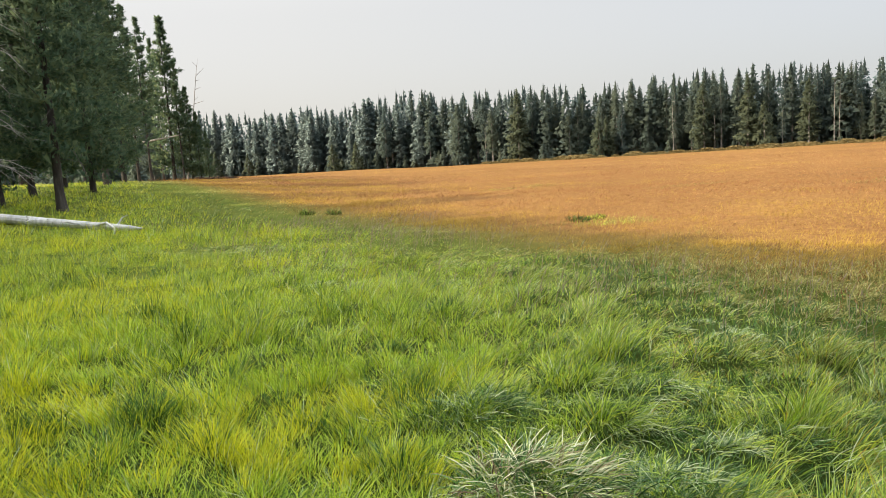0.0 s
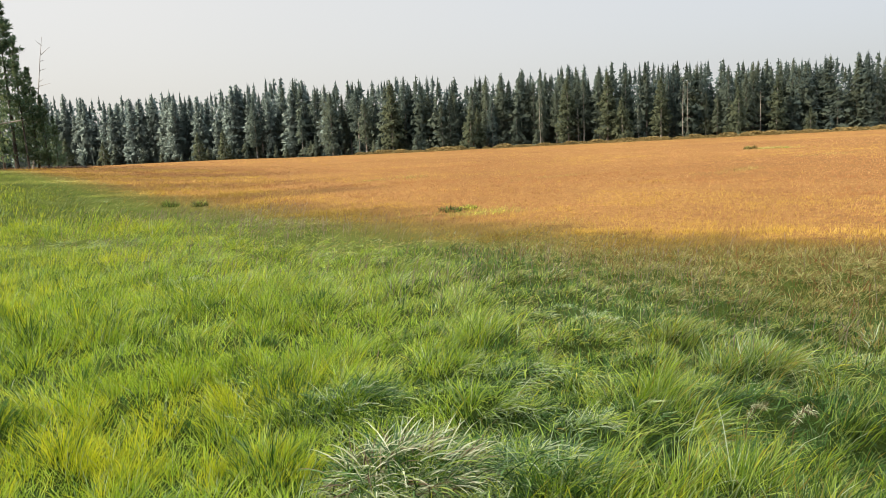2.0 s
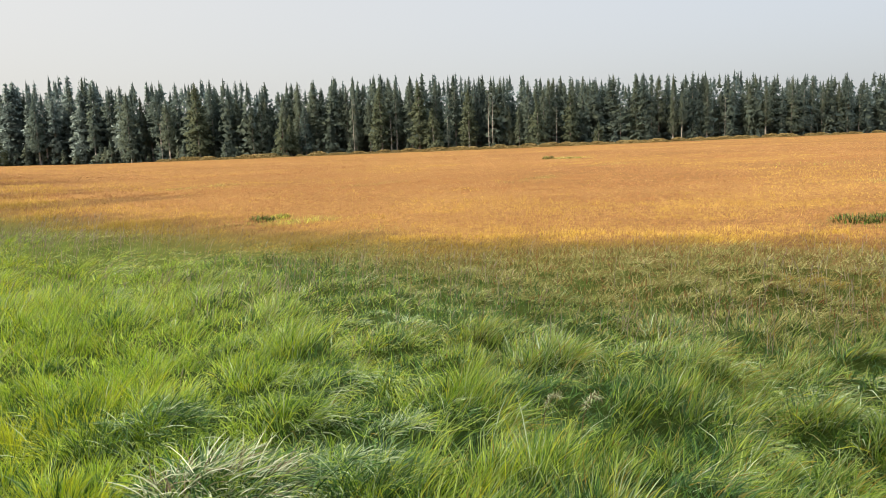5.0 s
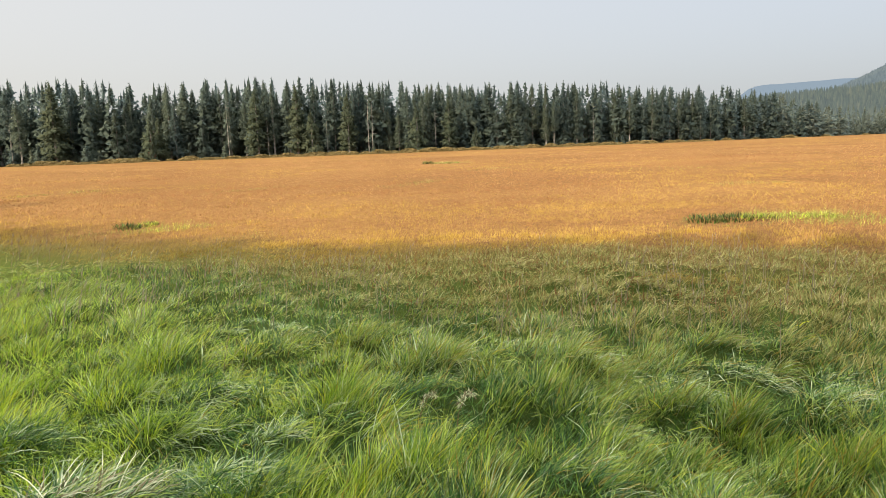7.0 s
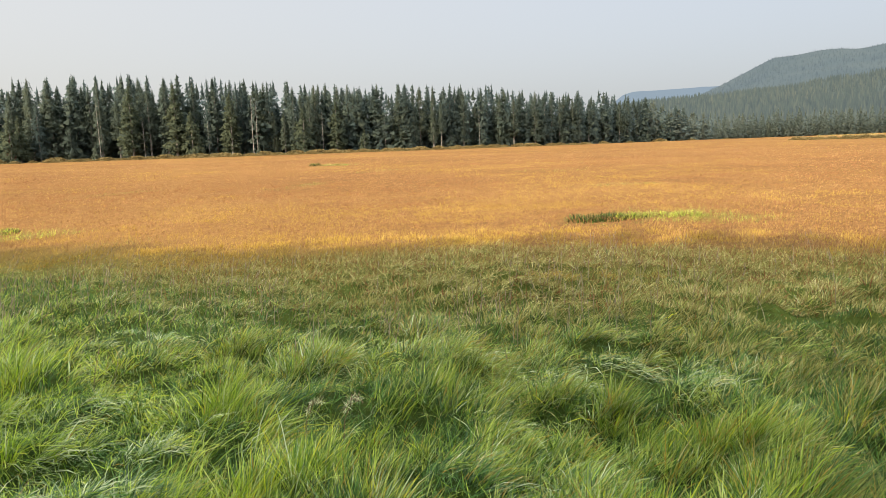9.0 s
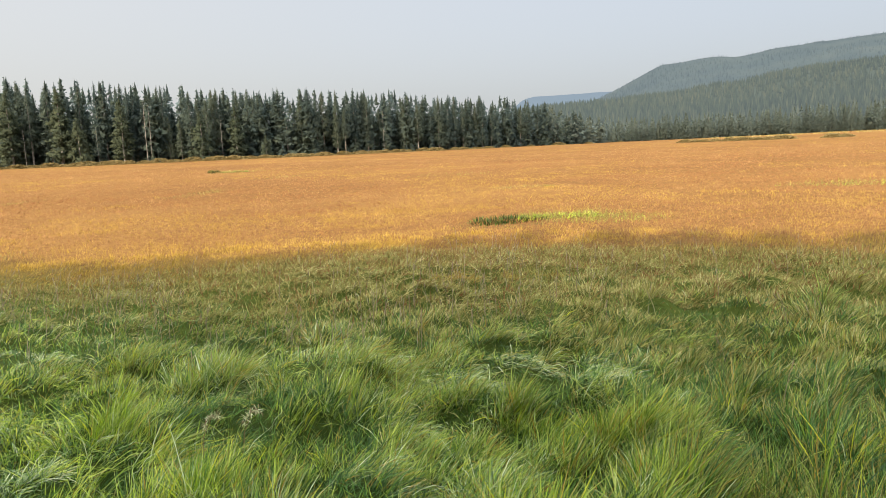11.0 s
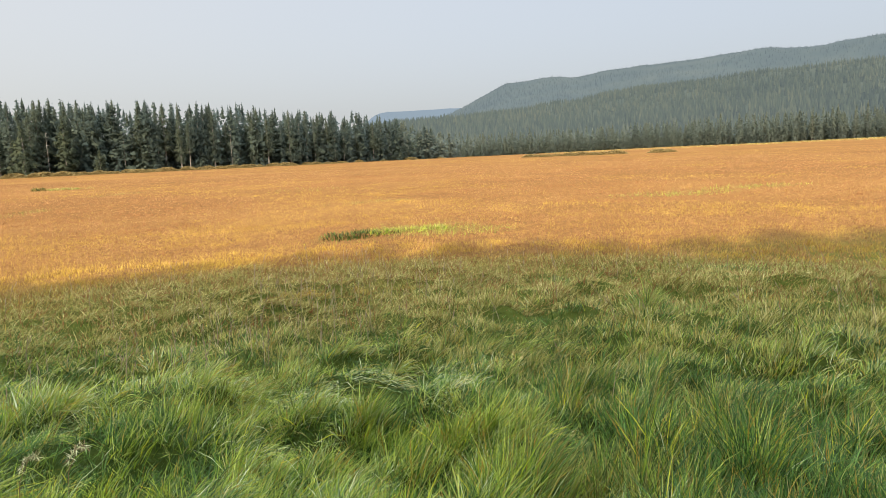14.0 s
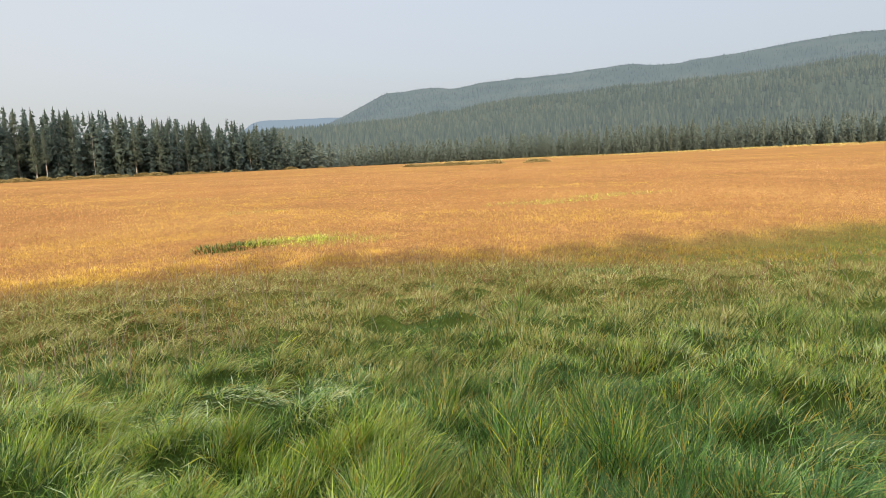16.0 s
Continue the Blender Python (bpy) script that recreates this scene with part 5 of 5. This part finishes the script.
fallen("dead_bough", "long bare grey bough caught among the edge pines", (xa, ya, 1.6 + 65.6 * math.tan(radians(2.72))), (xb, yb, 1.6 + 62 * math.tan(radians(3.15))), 0.10, 8, 23, SNAG_WOOD)


# ---------------------------------------------------------------- single plants in the near sedge
def tussock(name, label, x, y, n, reach, length, wide, kinds, seed):
    """A low mound of long blades that fall over from their crown."""
    g = np.random.default_rng(seed)
    a = g.uniform(0, 2 * math.pi, n)
    r = reach * np.sqrt(g.random(n))
    px, py = x + np.sin(a) * r, y + np.cos(a) * r * 0.8
    rise = 0.11 * (1 - (r / reach) ** 2) + 0.02
    heading = np.arctan2(np.sin(a) * r / reach + g.normal(0.5, 0.5, n), np.cos(a) * r / reach + g.normal(-0.2, 0.5, n))
    co, f = blades(px, py, ground_z(px, py) + rise, length * g.uniform(0.5, 1.1, n), wide * g.uniform(0.7, 1.3, n), heading, g.uniform(0.5, 1.4, n), g.uniform(0.5, 1.5, n), 4, rise + 0.02)
    kind = np.repeat(g.choice(len(kinds), n), 4)
    root = tagged(new(name), label, "sedge tussock")
    root.matrix_basis = Matrix.Translation((x, y, float(ground_z(x, y))))
    fall = new("drooping_foliage", raw_mesh("drooping_foliage", co - (x, y, float(ground_z(x, y))), f, kinds, kind))
    fall.parent = root
    # inner blades carry the shade under the falling ones in their colour
    m = n // 3
    a, r = g.uniform(0, 2 * math.pi, m), 0.9 * reach * np.sqrt(g.random(m))
    px, py = np.sin(a) * r, np.cos(a) * r * 0.8
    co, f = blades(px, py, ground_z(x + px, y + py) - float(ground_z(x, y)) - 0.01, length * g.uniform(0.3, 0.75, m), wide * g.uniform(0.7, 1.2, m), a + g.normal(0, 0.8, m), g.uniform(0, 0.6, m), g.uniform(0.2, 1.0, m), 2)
    core = tagged(new("dark_heart", raw_mesh("dark_heart", co, f, [DEEP])), "short blades in the tussock's heart, dark green for the shade there")
    core.parent = root
    return root


BLEACHED = leaf_material("straw_white_sedge", [(0.30, 0.33, 0.16), (0.60, 0.60, 0.36), (0.86, 0.85, 0.62)], 0.15, 0.45, 0.3, patch=0.15)
DRY = leaf_material("dry_brown_sedge", [(0.07, 0.05, 0.03), (0.20, 0.14, 0.08), (0.40, 0.30, 0.18)], 0.15, 0.6, 0.1, patch=0.2)
tussock("sedge_tussock", "bleached straw-white sedge tussock with drooping blades", 0.24, 3.28, 1000, 0.40, 0.24, 0.0068, [BLEACHED, BLEACHED, PALE, DRY, GREEN, DEEP, DEEP, DEEP], 31)
tussock("sedge_tussock", "pale green drooping sedge tussock beside the bleached one", 0.8, 3.05, 480, 0.30, 0.2, 0.006, [PALE, GREEN, DEEP, DEEP], 32)
tussock("sedge_tussock", "dark green sedge tussock with glossy drooping blades", 0.02, 4.2, 480, 0.28, 0.2, 0.006, [DEEP, DEEP, DEEP, PALE, GREEN], 33)


def rush_clump(x, y, n, reach, length, wide, kinds, label, seed):
    """A dense upright clump of blades; the darkest stand in for shaded hollows in the meadow."""
    g = np.random.default_rng(seed)
    a, r = g.uniform(0, 2 * math.pi, n), reach * np.sqrt(g.random(n))
    px, py = x + np.sin(a) * r, y + np.cos(a) * r
    co, f = blades(px, py, ground_z(px, py) - 0.01, length * g.uniform(0.5, 1.1, n) * (1 - 0.4 * (r / reach) ** 2), wide * g.uniform(0.7, 1.3, n), a + g.normal(0, 0.6, n), g.uniform(0.0, 0.5, n), g.uniform(0.2, 1.0, n), 2)
    tagged(new("rush_clump", raw_mesh("rush_clump", co, f, kinds, np.repeat(g.choice(len(kinds), n), 2))), label, "rush clump", kind="stuff")


# two shaded hollows built up from dark blades, greener at one side
for i, (x, y, reach, length) in enumerate([(3.0, 17.35, 0.30, 0.20), (3.5, 17.5, 0.24, 0.15), (11.6, 8.15, 0.42, 0.17), (12.05, 7.9, 0.38, 0.18), (12.5, 7.65, 0.38, 0.15), (13.0, 7.25, 0.4, 0.16), (13.5, 6.9, 0.35, 0.15)]):
    rush_clump(x, y, 260, reach, length, 0.013, [RUSH, RUSH, RUSH, DEEP] if i not in (1, 4, 5, 6) else [RUSH, MEAD, FRESH] if i < 5 else [MEAD, MEAD, OLIVE, FRESH], "dark blades standing in for a shaded hollow in the orange meadow" if i < 5 else "yellow-green rushes beside the shaded hollow in the meadow", 51 + i)
for i, (x, y) in enumerate([(0.78, 9.05), (-4.9, 23.3), (-4.0, 23.1)]):
    rush_clump(x, y, 170, 0.22 if i == 0 else 0.26, 0.22 if i == 0 else 0.3, 0.008 if i == 0 else 0.018, [DEEP, MEAD, RUSH, GREEN], "small dark green tuft in the paler sedge", 61 + i)

for i, (x, y) in enumerate([(-3.55, 7.65), (-2.9, 8.7), (-2.12, 4.47), (-6.19, 11.78), (-1.4, 7.24), (-1.3, 5.97), (-5.83, 10.28), (-2.45, 6.9), (-0.46, 3.59), (-3.99, 10.59), (-1.89, 8.89), (-0.28, 7.04), (-2.21, 4.01)]):
    rush_clump(x, y, 330, 0.2 + 0.03 * (i % 4), 0.24, 0.006, [DEEP, DEEP, GREEN, FRESH], "dark green tuft standing in the bright sedge", 81 + i)
rush_clump(29.2, 42.4, 200, 1.15, 0.24, 0.06, [MEAD, OLIVE], "olive green grass patch far out in the orange meadow", 71)
rush_clump(28.2, 43.1, 120, 0.45, 0.34, 0.06, [RUSH, RUSH, MEAD], "dark rush clump at the end of the green patch", 72)


def seed_tuft(name, label, x, y, h, seed):
    """A fluffy whitish seed head on a bent stem."""
    g = np.random.default_rng(seed)
    z0 = float(ground_z(x, y))
    root = tagged(new(name), label, "seed head")
    bm = bmesh.new()
    tapered(bm, (x, y, z0 - 0.02), (x + 0.02, y, z0 + h * 0.6), 0.003, 0.0025, 5)
    tapered(bm, (x + 0.02, y, z0 + h * 0.6), (x + 0.06, y - 0.02, z0 + h), 0.0025, 0.002, 5)
    part("stem", bm, DRY, root)
    n = 110
    t = g.random(n)
    px, py, pz = x + 0.02 + 0.09 * t, y - 0.03 * t, z0 + h * (0.78 + 0.26 * np.sin(t * 2.4))
    co, f = blades(px, py, pz, g.uniform(0.022, 0.048, n), np.full(n, 0.0045), g.uniform(0, 6.28, n), g.uniform(0.2, 2.2, n), g.uniform(0, 1.2, n), 2)
    head = new("seed_head", raw_mesh("seed_head", co, f, [BLEACHED, DRY], np.repeat(g.random(n) < 0.45, 2).astype(int)))
    head.parent = root


seed_tuft("seed_plume", "fluffy whitish seed head over a dark gap in the sedge", 1.90, 3.11, 0.24, 41)
seed_tuft("seed_plume", "ragged pale seed head beside the dark gap", 2.03, 2.94, 0.24, 42)
